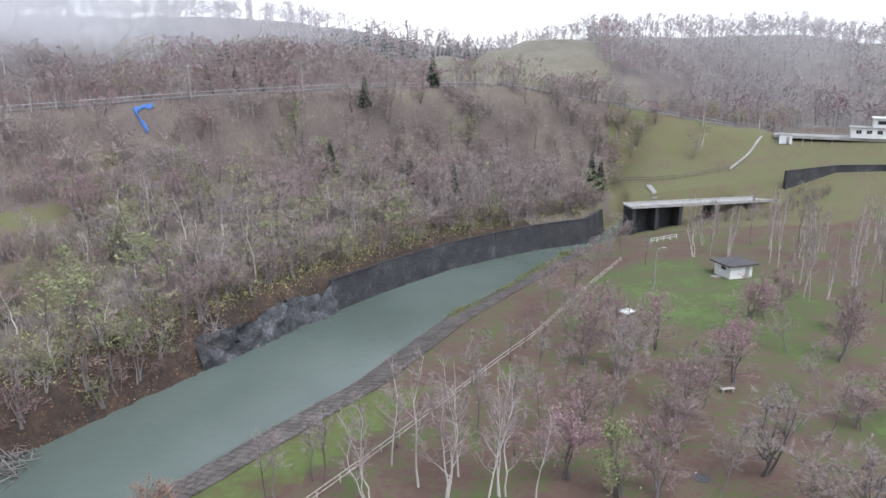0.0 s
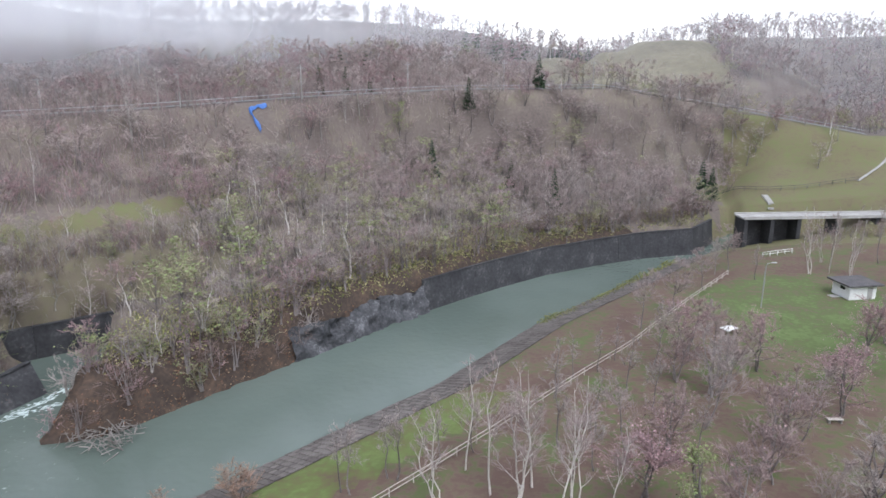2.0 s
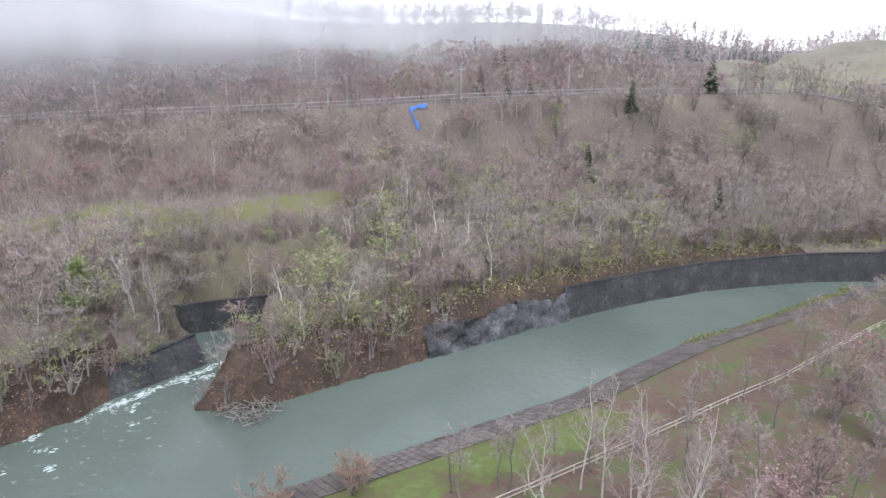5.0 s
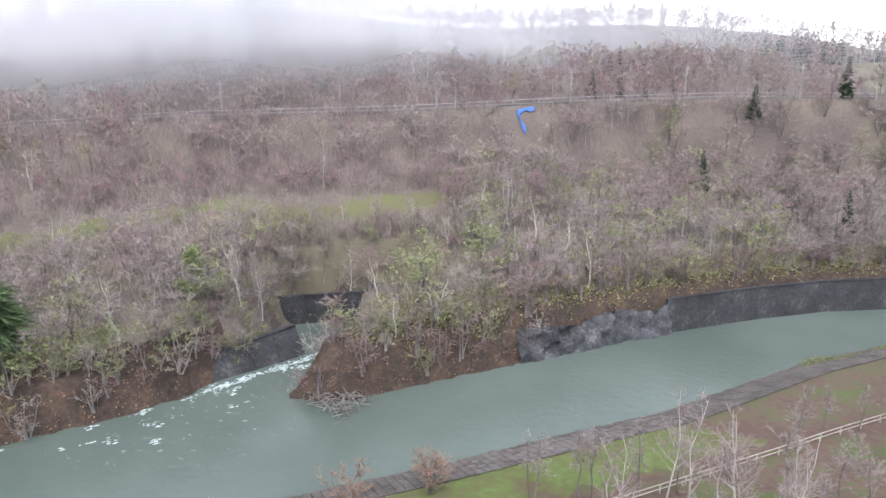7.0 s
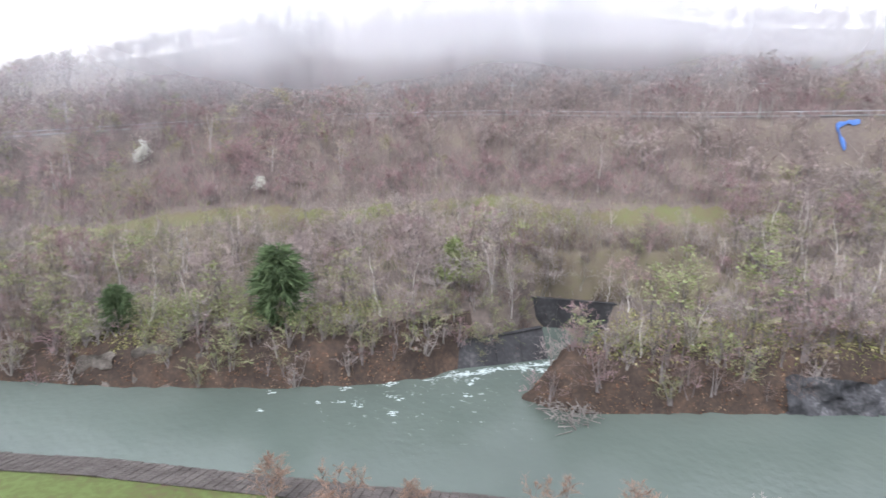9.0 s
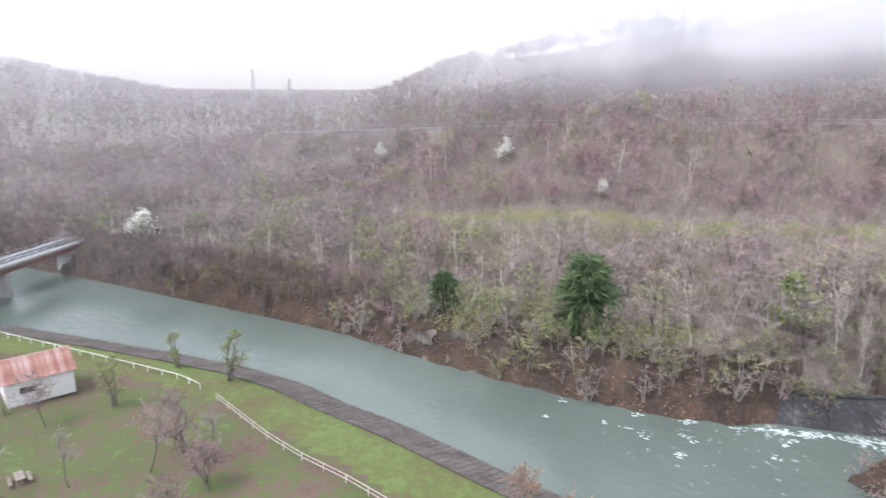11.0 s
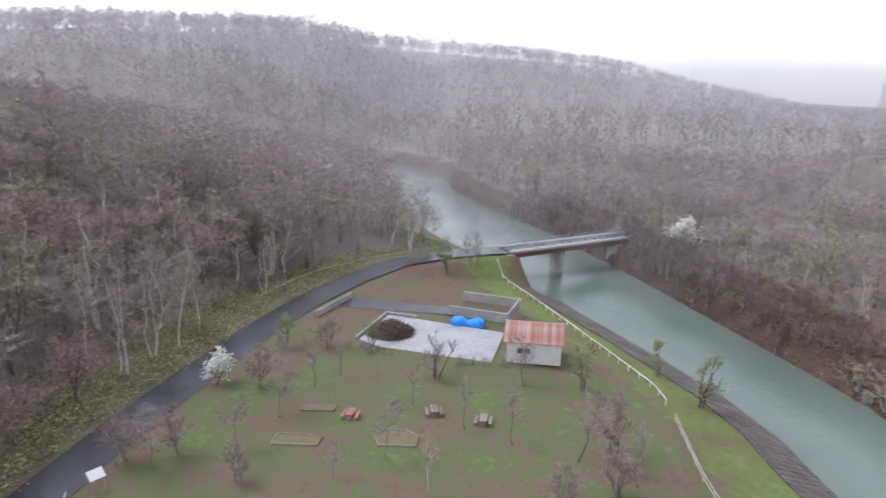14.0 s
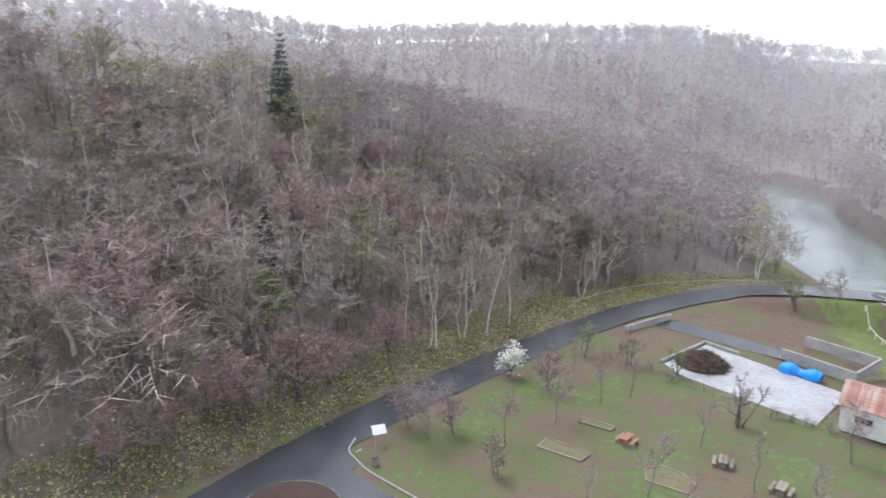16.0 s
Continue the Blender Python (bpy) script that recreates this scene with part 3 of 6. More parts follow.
def tree_arrays(seed, h, limbs=12, subs=4, twigs=6, spread=0.36, first=0.3, stems=1, up=0.7, width=0.05, trunk=None, leaf=0, leaf_size=0.14, simple=False):
    """A bare broad-leaved tree: (wood, twigs, leaves), each vertices and triangles."""
    rng = np.random.RandomState(seed)
    wood, A, B = [], [], []
    trunk = trunk or h * 0.011
    tips = []
    for s in range(stems):
        lean = rng.normal(0, 0.03 + 0.075 * (stems > 1), 2)
        hh = h * (1 if s == 0 else rng.uniform(0.7, 0.98))
        n = 2 if simple else 6
        zs = np.linspace(-0.3, hh, n + 1)
        wob = np.cumsum(rng.normal(0, 0.018 * h, (n + 1, 2)), axis=0)
        P = np.c_[wob - wob[0] + np.outer(zs, lean) + (rng.normal(0, 0.22, 2) if stems > 1 else 0), zs]
        rad = trunk / math.sqrt(stems) * np.interp(np.linspace(0, 1, n + 1), [0, 0.08, 1], [1.35, 1.0, 0.12])
        wood.append(prisms(P[:-1], P[1:], rad[:-1], rad[1:]))
        m = max(4, limbs // stems)
        f = np.sort(first + (0.97 - first) * rng.rand(m))
        base = np.stack([np.interp(f * hh, zs, P[:, k]) for k in range(3)], 1)
        az = rng.rand(m) * 6.283 + np.arange(m) * 2.4
        ln = h * spread * (1.15 - 0.75 * (f - first) / (1 - first)) * rng.uniform(0.7, 1.15, m)
        el = rng.uniform(0.35, 0.75, m) + up * 0.35 + 0.3 * (f > 0.85)
        d = np.stack([np.cos(az) * np.cos(el), np.sin(az) * np.cos(el), np.sin(el)], 1)
        mid = base + d * (ln * 0.5)[:, None]
        d2 = unit(d + np.array([0, 0, 0.35 * up]) + rng.normal(0, 0.15, d.shape))
        end = mid + d2 * (ln * 0.55)[:, None]
        r0 = np.maximum(0.014, trunk * 0.36 * (1.1 - f))
        if simple:
            A.append(base), B.append(end)
        else:
            wood.append(prisms(base, mid, r0, r0 * 0.65))
            wood.append(prisms(mid, end, r0 * 0.65, r0 * 0.25))
        u = rng.uniform(0.25, 1.0, (m, subs))[..., None]
        st = np.where(u < 0.5, base[:, None] + (mid - base)[:, None] * u * 2, mid[:, None] + (end - mid)[:, None] * (u * 2 - 1)).reshape(-1, 3)
        dd = unit(np.repeat(d2, subs, 0) * 0.8 + rng.normal(0, 0.55, st.shape) + [0, 0, 0.25 * up])
        sl = np.repeat(ln, subs) * rng.uniform(0.3, 0.6, len(st))
        se = st + dd * sl[:, None]
        A.append(st), B.append(se)
        ur = rng.uniform(0.15, 1.0, (len(st), twigs))[..., None]
        ts = (st[:, None] + (se - st)[:, None] * ur).reshape(-1, 3)
        td = unit(np.repeat(dd, twigs, 0) + rng.normal(0, 0.6, ts.shape) + [0, 0, 0.2])
        te = ts + td * (np.repeat(sl, twigs) * rng.uniform(0.3, 0.7, len(ts)))[:, None]
        A.append(ts), B.append(te)
        tips.append(te)
    A, B = np.concatenate(A), np.concatenate(B)
    w = width * np.random.RandomState(seed + 1).uniform(0.6, 1.2, len(A))
    tw = slivers(A, B, w, rng)
    tips = np.concatenate(tips)
    lv = None
    if leaf:
        c = tips[rng.randint(0, len(tips), leaf)] + rng.normal(0, 0.25, (leaf, 3))
        lv = leaves(c, leaf_size * rng.uniform(0.5, 1.2, leaf), rng)
    return join(wood), tw, lv


def conifer_arrays(seed, h, tiers=16, per=12, w=0.2, fans=9, rounded=False):
    rng = np.random.RandomState(seed)
    zs = np.linspace(-0.3, h, 6)
    P = np.c_[np.zeros((6, 2)), zs]
    rad = np.linspace(h * 0.016, 0.02, 6)
    wood = prisms(P[:-1], P[1:], rad[:-1], rad[1:])
    A, B, W = [], [], []
    for i in range(tiers):
        f = 0.1 + 0.88 * i / (tiers - 1)
        for k in range(per):
            a = rng.rand() * 6.283
            l = h * w * (1.05 - f) * rng.uniform(0.7, 1.15) + 0.15
            if rounded:
                l = h * w * math.sqrt(max(0.03, 1 - ((f - 0.5) / 0.55) ** 2)) * rng.uniform(0.7, 1.15)
            b = np.array([0, 0, h * f + rng.normal(0, 0.1)])
            e = b + np.array([math.cos(a) * l, math.sin(a) * l, -l * rng.uniform(0.1, 0.4) + 0.2])
            for q in range(fans):
                u = rng.uniform(0.1, 0.9)
                s = b + (e - b) * u
                A.append(s)
                B.append(s + (e - b) * 0.45 + rng.normal(0, 0.16 * l + 0.03, 3))
                W.append(0.07 * l + 0.1 if rounded else 0.3 * l + 0.12)
    return wood, slivers(np.array(A), np.array(B), np.array(W) * 0.7, rng)


def tree_mesh(name, wood, twig, leafs, bark, twig_mat, leaf_mat):
    """Two meshes: the trunk with its limbs, and the crown of twigs and leaves."""
    t = mesh(name + "_trunk", *wood, bark)
    if twig is None:
        V, F, idx = *leafs, np.zeros(len(leafs[1]))
    elif leafs is None:
        V, F = twig
        idx = np.zeros(len(F))
    else:
        V, F = join([twig, leafs])
        idx = np.r_[np.zeros(len(twig[1])), np.ones(len(leafs[1]))]
    c = mesh(name + "_crown", V, F, [twig_mat, leaf_mat or twig_mat], idx)
    return t, c


TREES = {}


def kind_of_tree(key, count, arrays, bark, twig_mat, leaf_mat=None):
    TREES[key] = [tree_mesh(key, *arrays(100 * len(TREES) + k), M[bark], M[twig_mat], M[leaf_mat] if leaf_mat else None) for k in range(count)]


kind_of_tree("bare", 4, lambda s: tree_arrays(s, 8.0, 16, 7, 12, width=0.048, spread=0.34), "bark", "twig_brown")
kind_of_tree("slim", 4, lambda s: tree_arrays(s, 8.0, 14, 6, 11, width=0.042, spread=0.2, first=0.35, up=1.0), "bark", "twig_grey")
kind_of_tree("birch", 4, lambda s: tree_arrays(s, 12.0, 18, 6, 8, width=0.042, spread=0.17, first=0.3, up=1.0, trunk=0.085), "birch_bark", "twig_brown")
kind_of_tree("birch_clump", 3, lambda s: tree_arrays(s, 12.0, 30, 6, 8, width=0.042, spread=0.16, first=0.25, up=1.0, stems=3, trunk=0.13), "birch_bark", "twig_brown")
kind_of_tree("multi", 4, lambda s: tree_arrays(s, 7.0, 28, 7, 11, width=0.042, spread=0.32, first=0.12, stems=4, trunk=0.22), "bark", "twig_grey")
kind_of_tree("cherry", 3, lambda s: tree_arrays(s, 6.0, 22, 8, 11, width=0.042, spread=0.42, first=0.2, up=0.4, stems=2, trunk=0.16, leaf=900, leaf_size=0.065), "bark", "twig_red", "pink_bud")
kind_of_tree("redbrown", 3, lambda s: tree_arrays(s, 6.0, 24, 8, 12, width=0.048, spread=0.36, first=0.18, up=0.6, stems=3, trunk=0.16, leaf=60, leaf_size=0.08), "bark", "twig_mauve", "pink_bud")
kind_of_tree("bank_bush", 2, lambda s: tree_arrays(s, 4.0, 26, 7, 10, width=0.035, spread=0.4, first=0.08, up=1.0, stems=5, trunk=0.1), "bark", "twig_rust")
kind_of_tree("budding", 3, lambda s: tree_arrays(s, 7.0, 18, 5, 7, width=0.048, spread=0.26, first=0.18, up=1.0, stems=3, trunk=0.2, leaf=900, leaf_size=0.12), "bark", "twig_olive", "bud_green")
kind_of_tree("willow", 2, lambda s: tree_arrays(s, 6.5, 18, 6, 9, width=0.048, spread=0.24, first=0.12, up=1.4, stems=4, trunk=0.2, leaf=700, leaf_size=0.09), "bark", "twig_olive", "bud_green")
kind_of_tree("blossom", 2, lambda s: tree_arrays(s, 5.0, 18, 5, 6, width=0.048, spread=0.34, first=0.15, up=0.9, stems=3, trunk=0.14, leaf=1300, leaf_size=0.13), "bark", "twig_grey", "white_blossom")
kind_of_tree("lime", 2, lambda s: tree_arrays(s, 7.0, 20, 6, 7, width=0.05, spread=0.26, first=0.12, up=0.9, stems=2, trunk=0.16, leaf=3200, leaf_size=0.13), "bark", "twig_olive", "bud_green")
TREES["pine"] = [tree_mesh("pine", *conifer_arrays(950 + k, 8.0, 16, 18, 0.33, 22, True), None, M["bark"], M["pine_green"], None) for k in range(2)]
TREES["conifer"] = []
for k in range(3):
    cw, ct = conifer_arrays(900 + k, 12.0)
    TREES["conifer"].append(tree_mesh("conifer", cw, ct, None, M["bark"], M["conifer_green"], None))

TREE_LABEL = {
    "bare": ("bare_tree", "leafless grey-brown park tree in early spring"),
    "slim": ("bare_tree", "slender leafless young tree with upright twigs"),
    "birch": ("birch_tree", "tall leafless birch with white bark"),
    "birch_clump": ("birch_tree", "leafless white birch with several stems"),
    "multi": ("bare_tree", "leafless many-stemmed tree with pale grey twigs"),
    "cherry": ("cherry_tree", "cherry tree with dusky pink opening buds"),
    "redbrown": ("bare_tree", "leafless tree with reddish-brown twigs"),
    "bank_bush": ("bank_bush", "rounded leafless bush with rust-brown twigs"),
    "budding": ("budding_tree", "tree with fresh light green leaf buds"),
    "willow": ("willow_tree", "willow with upright yellow-green budding twigs"),
    "blossom": ("blossom_tree", "small tree covered in white blossom"),
    "lime": ("budding_tree", "bright lime-green tree in fresh leaf"),
    "pine": ("pine_tree", "broad dark green pine on the river bank"),
    "conifer": ("conifer_tree", "dark green spruce tree"),
}
BASE_H = {"bare": 8, "slim": 8, "birch": 12, "birch_clump": 12, "multi": 7, "cherry": 6, "redbrown": 6, "bank_bush": 4, "budding": 7, "willow": 6.5, "blossom": 5, "conifer": 12, "lime": 7, "pine": 8}
tree_rng = np.random.RandomState(77)
PLACED = []


def tree(key, x, y, h=None, group="park trees", wide=1.3):
    t, c = TREES[key][tree_rng.randint(len(TREES[key]))]
    name, label = TREE_LABEL[key]
    s = (h or BASE_H[key] * tree_rng.uniform(0.85, 1.12)) / BASE_H[key]
    e = empty(name, x, y, ground_z(x, y) - 0.05, tree_rng.rand() * 360)
    e.scale = (s * wide, s * wide, s)
    part("trunk", t, e)
    part("crown", c, e)
    tagged(e, label, "tree", group)
    PLACED.append((x, y))
    return e


# park, upstream half
for key, x, y, h in [
    ("birch_clump", -1.2, 51.8, 14), ("birch", -3.7, 53.4, 13), ("birch", -0.2, 55, 12), ("birch_clump", 3.6, 52, 11.5), ("birch", 2.2, 49.6, 12), ("birch", 6.4, 51.5, 9.5), ("birch", -6.5, 57, 11), ("birch_clump", -8.0, 51.5, 10),
    ("slim", -6.1, 60.3, 6.5), ("slim", -12.5, 54.8, 8), ("slim", -16.1, 52.2, 7), ("slim", 8.4, 84.8, 5), ("slim", 9.3, 75.9, 7), ("slim", 11.5, 71.6, 7), ("slim", 3.2, 79, 5.5), ("slim", 6.2, 81, 5.5),
    ("willow", 13.5, 52.2, 8), ("redbrown", 17.0, 52.7, 7), ("cherry", 9.6, 54.5, 7.5), ("multi", 27.8, 55.9, 9), ("bare", 16.4, 68.4, 8.5), ("redbrown", 23.3, 66, 7.5), ("bare", 25.5, 67.6, 7), ("cherry", 31.3, 73.9, 7),
    ("bare", 41.6, 83.3, 5.5), ("redbrown", 47.3, 80.9, 7.5), ("redbrown", 52, 90, 6.5), ("bare", 13, 84, 8), ("multi", 18.5, 76, 8), ("bare", 20.5, 87, 7), ("slim", 14.8, 93, 6), ("bare", 12.6, 97, 8), ("bare", 17.5, 104, 8),
    ("bare", 24.5, 118, 7), ("slim", 28, 128, 7), ("bare", 31, 131, 8), ("slim", 34, 124, 6), ("redbrown", 44, 96, 6), ("redbrown", 48, 100, 6), ("bare", 21, 80, 7), ("bare", 36, 62, 7.5), ("multi", 33, 50, 7), ("bare", 27, 48.5, 8), ("redbrown", 12, 63, 7), ("slim", 5.5, 66, 7), ("slim", 1.2, 74.2, 7), ("slim", -2.6, 64.6, 6), ("slim", 2.0, 62.0, 8), ("redbrown", 21, 60, 6.5),
]:
    tree(key, x, y, h)
for k in range(64):
    x, y = tree_rng.uniform(44, 86), tree_rng.uniform(88, 138)
    if y > 84 + (x - 44) * 0.25 and math.hypot(x - 47, y - 117) > 7 and not (x < 52 and 92 < y < 112):
        tree(("birch", "birch", "slim", "birch_clump")[k % 4], x, y, tree_rng.uniform(9, 13), wide=0.9)
for k in range(30):
    x, y = tree_rng.uniform(4, 46), tree_rng.uniform(50, 100)
    if min(math.hypot(x - a, y - b) for a, b in PLACED) > 3.2 and not (y > 92 and x > 24) and x > (y - 52) * 0.42:
        tree(("bare", "redbrown", "slim", "multi", "bare", "cherry")[k % 6], x, y, tree_rng.uniform(5, 8))
# along the revetment path
for x, y, h in [(-17.1, 52.6, 6), (-13.4, 55.1, 6.5), (-31, 45, 4), (-26, 50, 4.5), (-9.2, 58, 7), (-40, 29, 4.5), (-44, 24, 4.5), (-36, 34, 3.5)]:
    tree("bank_bush" if h < 5 else "slim", x, y, h, "trees along the bank", 1.6 if h < 5 else 1.3)
# park, downstream half
for key, x, y, h in [
    ("bare", -30.2, -36.4, 6), ("slim", -37, -40.4, 5.5), ("bare", -34.0, -22.8, 6), ("birch", -33.9, -15.9, 6.5), ("slim", -43.8, -21.7, 6), ("bare", -48, -10.3, 7), ("slim", -45.4, -16.4, 6), ("slim", -43, -29.4, 6),
    ("bare", -16.5, -35.2, 6.5), ("bare", -23.9, -33.2, 5.5), ("multi", -49.5, -33, 5.5), ("slim", -41, -41, 5), ("slim", -50.7, -5.1, 6), ("redbrown", -52, -9, 6), ("redbrown", -14.6, -37.6, 5.5), ("redbrown", -19, -36, 5), ("budding", -61.5, -19.5, 5.5), ("willow", -71, -10, 7),
    ("willow", -75, -18, 5.5), ("blossom", -28.7, -48.3, 4.2), ("willow", -49.5, -45.8, 4), ("budding", -40, -52.6, 4.5), ("slim", -36.5, -47, 5), ("redbrown", -32, -44.5, 5), ("bare", -56, -24.5, 6), ("redbrown", -39.5, -5.5, 5), ("slim", -28.5, -23, 4), ("redbrown", -44.5, -49.5, 4.5), ("redbrown", -21.5, -28, 4),
    ("redbrown", -46, -4, 5.5), ("bare", -84, -63, 7), ("budding", -81, -66, 6), ("slim", -87, -64, 7), ("slim", -66, -82, 7), ("slim", -61, -79.5, 7), ("slim", -72, -82, 7),
]:
    tree(key, x, y, h)

for k in range(16):
    a = math.radians(2.0 - k * 0.75)
    tree("conifer", -math.sin(a) * (330 + 10 * (k % 3)), 15 + math.cos(a) * (330 + 10 * (k % 3)), 10 + 4 * ((k * 7) % 5) / 4, "conifers on the ridge")
# single trees that stand out on the far bank and the slopes
for key, x, y, h in [
    ("blossom", -122, -42.5, 7), ("blossom", -150.9, 30.2, 5), ("blossom", -169, 0.5, 4.5), ("blossom", -120.6, 46.7, 3.2), ("cherry", -85.8, 59.9, 6), ("pine", -75.5, 35.4, 10.5), ("pine", -86, 17, 6), ("lime", -72.2, 60.2, 7.5), ("conifer", -0.5, -112, 17),
    ("conifer", -30, 156, 9), ("conifer", -12, 158, 7), ("conifer", -2, 150, 9), ("conifer", -24, 172, 8), ("conifer", -8, 186, 9), ("conifer", 33, 178, 10), ("conifer", 36, 181, 8), ("conifer", 0.5, -66, 9), ("conifer", -64, 176, 8), ("conifer", -58, 180, 8), ("conifer", -52, 182, 7), ("conifer", -46, 184, 8),
    ("birch", -66.8, 84.8, 12), ("birch_clump", -36.7, 112.4, 11), ("birch_clump", -66.5, 66.0, 8.5), ("birch_clump", -69.5, 68, 7.5), ("birch", -67.5, 63.5, 8), ("birch", -48, 96, 10), ("birch_clump", -52, 112, 11), ("birch", -20, 126, 9), ("birch", -86, 100, 11), ("birch_clump", -3, 146, 10), ("birch", -70, 52, 9),
    ("birch_clump", -20.5, -56, 14), ("birch_clump", -25, -59, 13), ("birch", -29, -61, 14), ("birch", -17, -58, 13), ("birch", -33, -64, 13), ("birch_clump", -48, -74, 11), ("birch", 4, -62, 15), ("birch", -8, -66, 14),
    ("redbrown", 1.5, -38.6, 9), ("redbrown", -3.4, -42.6, 10), ("redbrown", -7, -46, 7.5), ("redbrown", 8.5, -33.6, 6.5), ("redbrown", 12.5, -31, 6.5), ("lime", -0.4, -51.5, 8), ("cherry", -14.5, -52, 7), ("redbrown", 5, -38, 7),
]:
    tree(key, x, y, h, "trees on the slopes", 0.95 if key in ("pine", "conifer") else 1.3)


# ---- banks: retaining walls, rock face, revetment ----
def wall_run(name, line, z0, z1, thick, mat, label, panel=6.0, batter=0.12):
    """A battered retaining wall split into panels with open joints, each a part; the face is to the right of the line."""
    top = empty(name)
    L = resample(line, panel)
    n = normals(L)
    for i in range(len(L) - 1):
        a, b = L[i], L[i + 1]
        t = (b - a)[:2] / np.linalg.norm((b - a)[:2])
        a2, b2 = a[:2] + t * 0.02, b[:2] - t * 0.02
        h0 = z1 if not callable(z1) else None
        V = []
        for q, nn, zz in ((a2, n[i], z1(*a[:2]) if h0 is None else h0), (b2, n[i + 1], z1(*b[:2]) if h0 is None else h0)):
            o = nn * (zz - z0) * batter
            V += [(*(q), z0), (*(q + nn * (thick + 0.6)), z0), (*(q + o + nn * thick), zz), (*(q + o), zz)]
            V += [(*(q + o + nn * thick), zz + 0.22), (*(q + o - nn * 0.1), zz + 0.22), (*(q + o - nn * 0.1), zz)]
        F = [(0, 7, 10, 3), (3, 10, 13, 6), (6, 13, 12, 5), (5, 12, 11, 4), (4, 11, 8, 1), (0, 3, 6, 5, 4, 1), (7, 8, 11, 12, 13, 10)]
        part("wall_panel", mesh("wall_panel", V, F, mat), top)
    return tagged(top, label, "retaining wall", kind="structure")


wall_line = [(-20.6, 106.1), (-12, 118.5), (-2, 130.5), (9, 140), (18, 146.5), (28, 151), (34, 162)]
wall_run("wall_north", wall_line, -5, lambda x, y: 1.6 + 0.3 * smooth(0, 30, x), 0.5, M["wall_dark"], "dark wet concrete river wall with pale streaks")
wall_run("wall_canal", [(-72.9, 74.2), (-72.0, 75.2), (-66.2, 81.2), (-57, 91)], -5, 1.0, 0.5, M["wall_dark"], "dark concrete wall behind the side channel", 5.0, 0.05)
wall_run("wall_weir", [(-64.6, 50), (-62.9, 57), (-61.2, 63), (-60.0, 68.6)], -5, lambda x, y: -0.9 + 0.06 * (y - 50), 0.6, M["wall_dark"], "dark sloping wing wall beside the rapids", 4.0, 0.6)
wall_run("wall_spit", [(-54.2, 73), (-55.4, 68.5), (-55.0, 65.2), (-52.0, 61.5)], -5, lambda x, y: -2.6 + (y - 60) * 0.26, 0.5, M["wall_dark"], "sloping concrete end wall of the spit", 3.5, 0.55)


def rock_face(line, tall, mat, label):
    """Broken rock rising from the water along the outer bank."""
    L = resample(line, 0.45)
    n = normals(L)
    rng = np.random.RandomState(5)
    V, rows = [], 11
    for i, (q, m) in enumerate(zip(L, n)):
        for k in range(rows):
            u = k / (rows - 1)
            z = -4.2 + u * (tall + 0.1 * tall * math.sin(i * 0.21))
            o = Vector((q[0] * 0.5, q[1] * 0.5, z * 0.7))
            d = 1.3 * u + 0.9 * noise.cell(o * 0.9) * (0.4 + 0.6 * u) + 0.5 * noise.noise(o * 2.3) + rng.normal(0, 0.05)
            p = q[:2] + (m * -1) * -1 * (d - 0.6)
            V.append((p[0], p[1], z + 0.3 * noise.noise(o * 1.7)))
    F = np.array([(i * rows + k, i * rows + k + 1, (i + 1) * rows + k + 1, (i + 1) * rows + k) for i in range(len(L) - 1) for k in range(rows - 1)])
    return tagged(part("rock_face", mesh("rock_face", V, F, M[mat])), label, "rock face", kind="structure")


rock_face([(-34.2, 83.2), (-32.2, 86.8), (-26.9, 96.6), (-20.6, 106.3)], 5.0, "rock_dark", "dark broken rock face with pale streaks above the water")
for a, b, tall in ((28.5, 24.5, 4.6), (21.5, 17.5, 5.2), (15.2, 11.5, 4.2), (3.0, -0.5, 3.6)):
    ax, bx = (np.interp(v, [-4, 3.5, 16, 27], [-93.4, -89, -79.8, -73.5]) - 0.9 for v in (a, b))
    rock_face([(bx, b), ((ax + bx) / 2 - 0.4, (a + b) / 2), (ax, a)], tall, "rock_pale", "pale weathered rock outcrop in the far bank")

# revetment under the blocks on the park side
bank = resample(NEAR_BANK[3:21], 1.0)
bank_n = normals(bank)
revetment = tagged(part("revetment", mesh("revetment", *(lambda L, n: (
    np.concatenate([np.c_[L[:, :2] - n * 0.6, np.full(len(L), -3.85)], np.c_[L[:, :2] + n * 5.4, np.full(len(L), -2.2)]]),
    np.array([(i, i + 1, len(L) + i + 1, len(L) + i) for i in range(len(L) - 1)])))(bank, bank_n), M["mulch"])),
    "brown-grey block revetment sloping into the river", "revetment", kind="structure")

# ---- yard beside the bridge road ----
def flat(name, corners, z, mat, label, category, thick=0.12):
    V = [(x, y, z - thick) for x, y in corners] + [(x, y, z) for x, y in corners]
    k = len(corners)
    F = [tuple(range(k))[::-1], tuple(range(k, 2 * k))] + [(i, (i + 1) % k, k + (i + 1) % k, k + i) for i in range(k)]
    return tagged(part(name, mesh(name, V, F, mat)), label, category, kind="structure")


flat("pavement", [(-60.6, -50.5), (-66.8, -37.9), (-57.9, -31.8), (-49.9, -45.5), (-49.5, -49.2), (-58.5, -54.4)], 0.07, M["concrete_wet"], "wet pale concrete yard slab", "yard")
flat("pavement", [(-57.5, -66.8), (-69.3, -49.5), (-66.4, -47.6), (-54.4, -63.2)], 0.06, M["asphalt"], "grey asphalt lane into the yard", "lane")


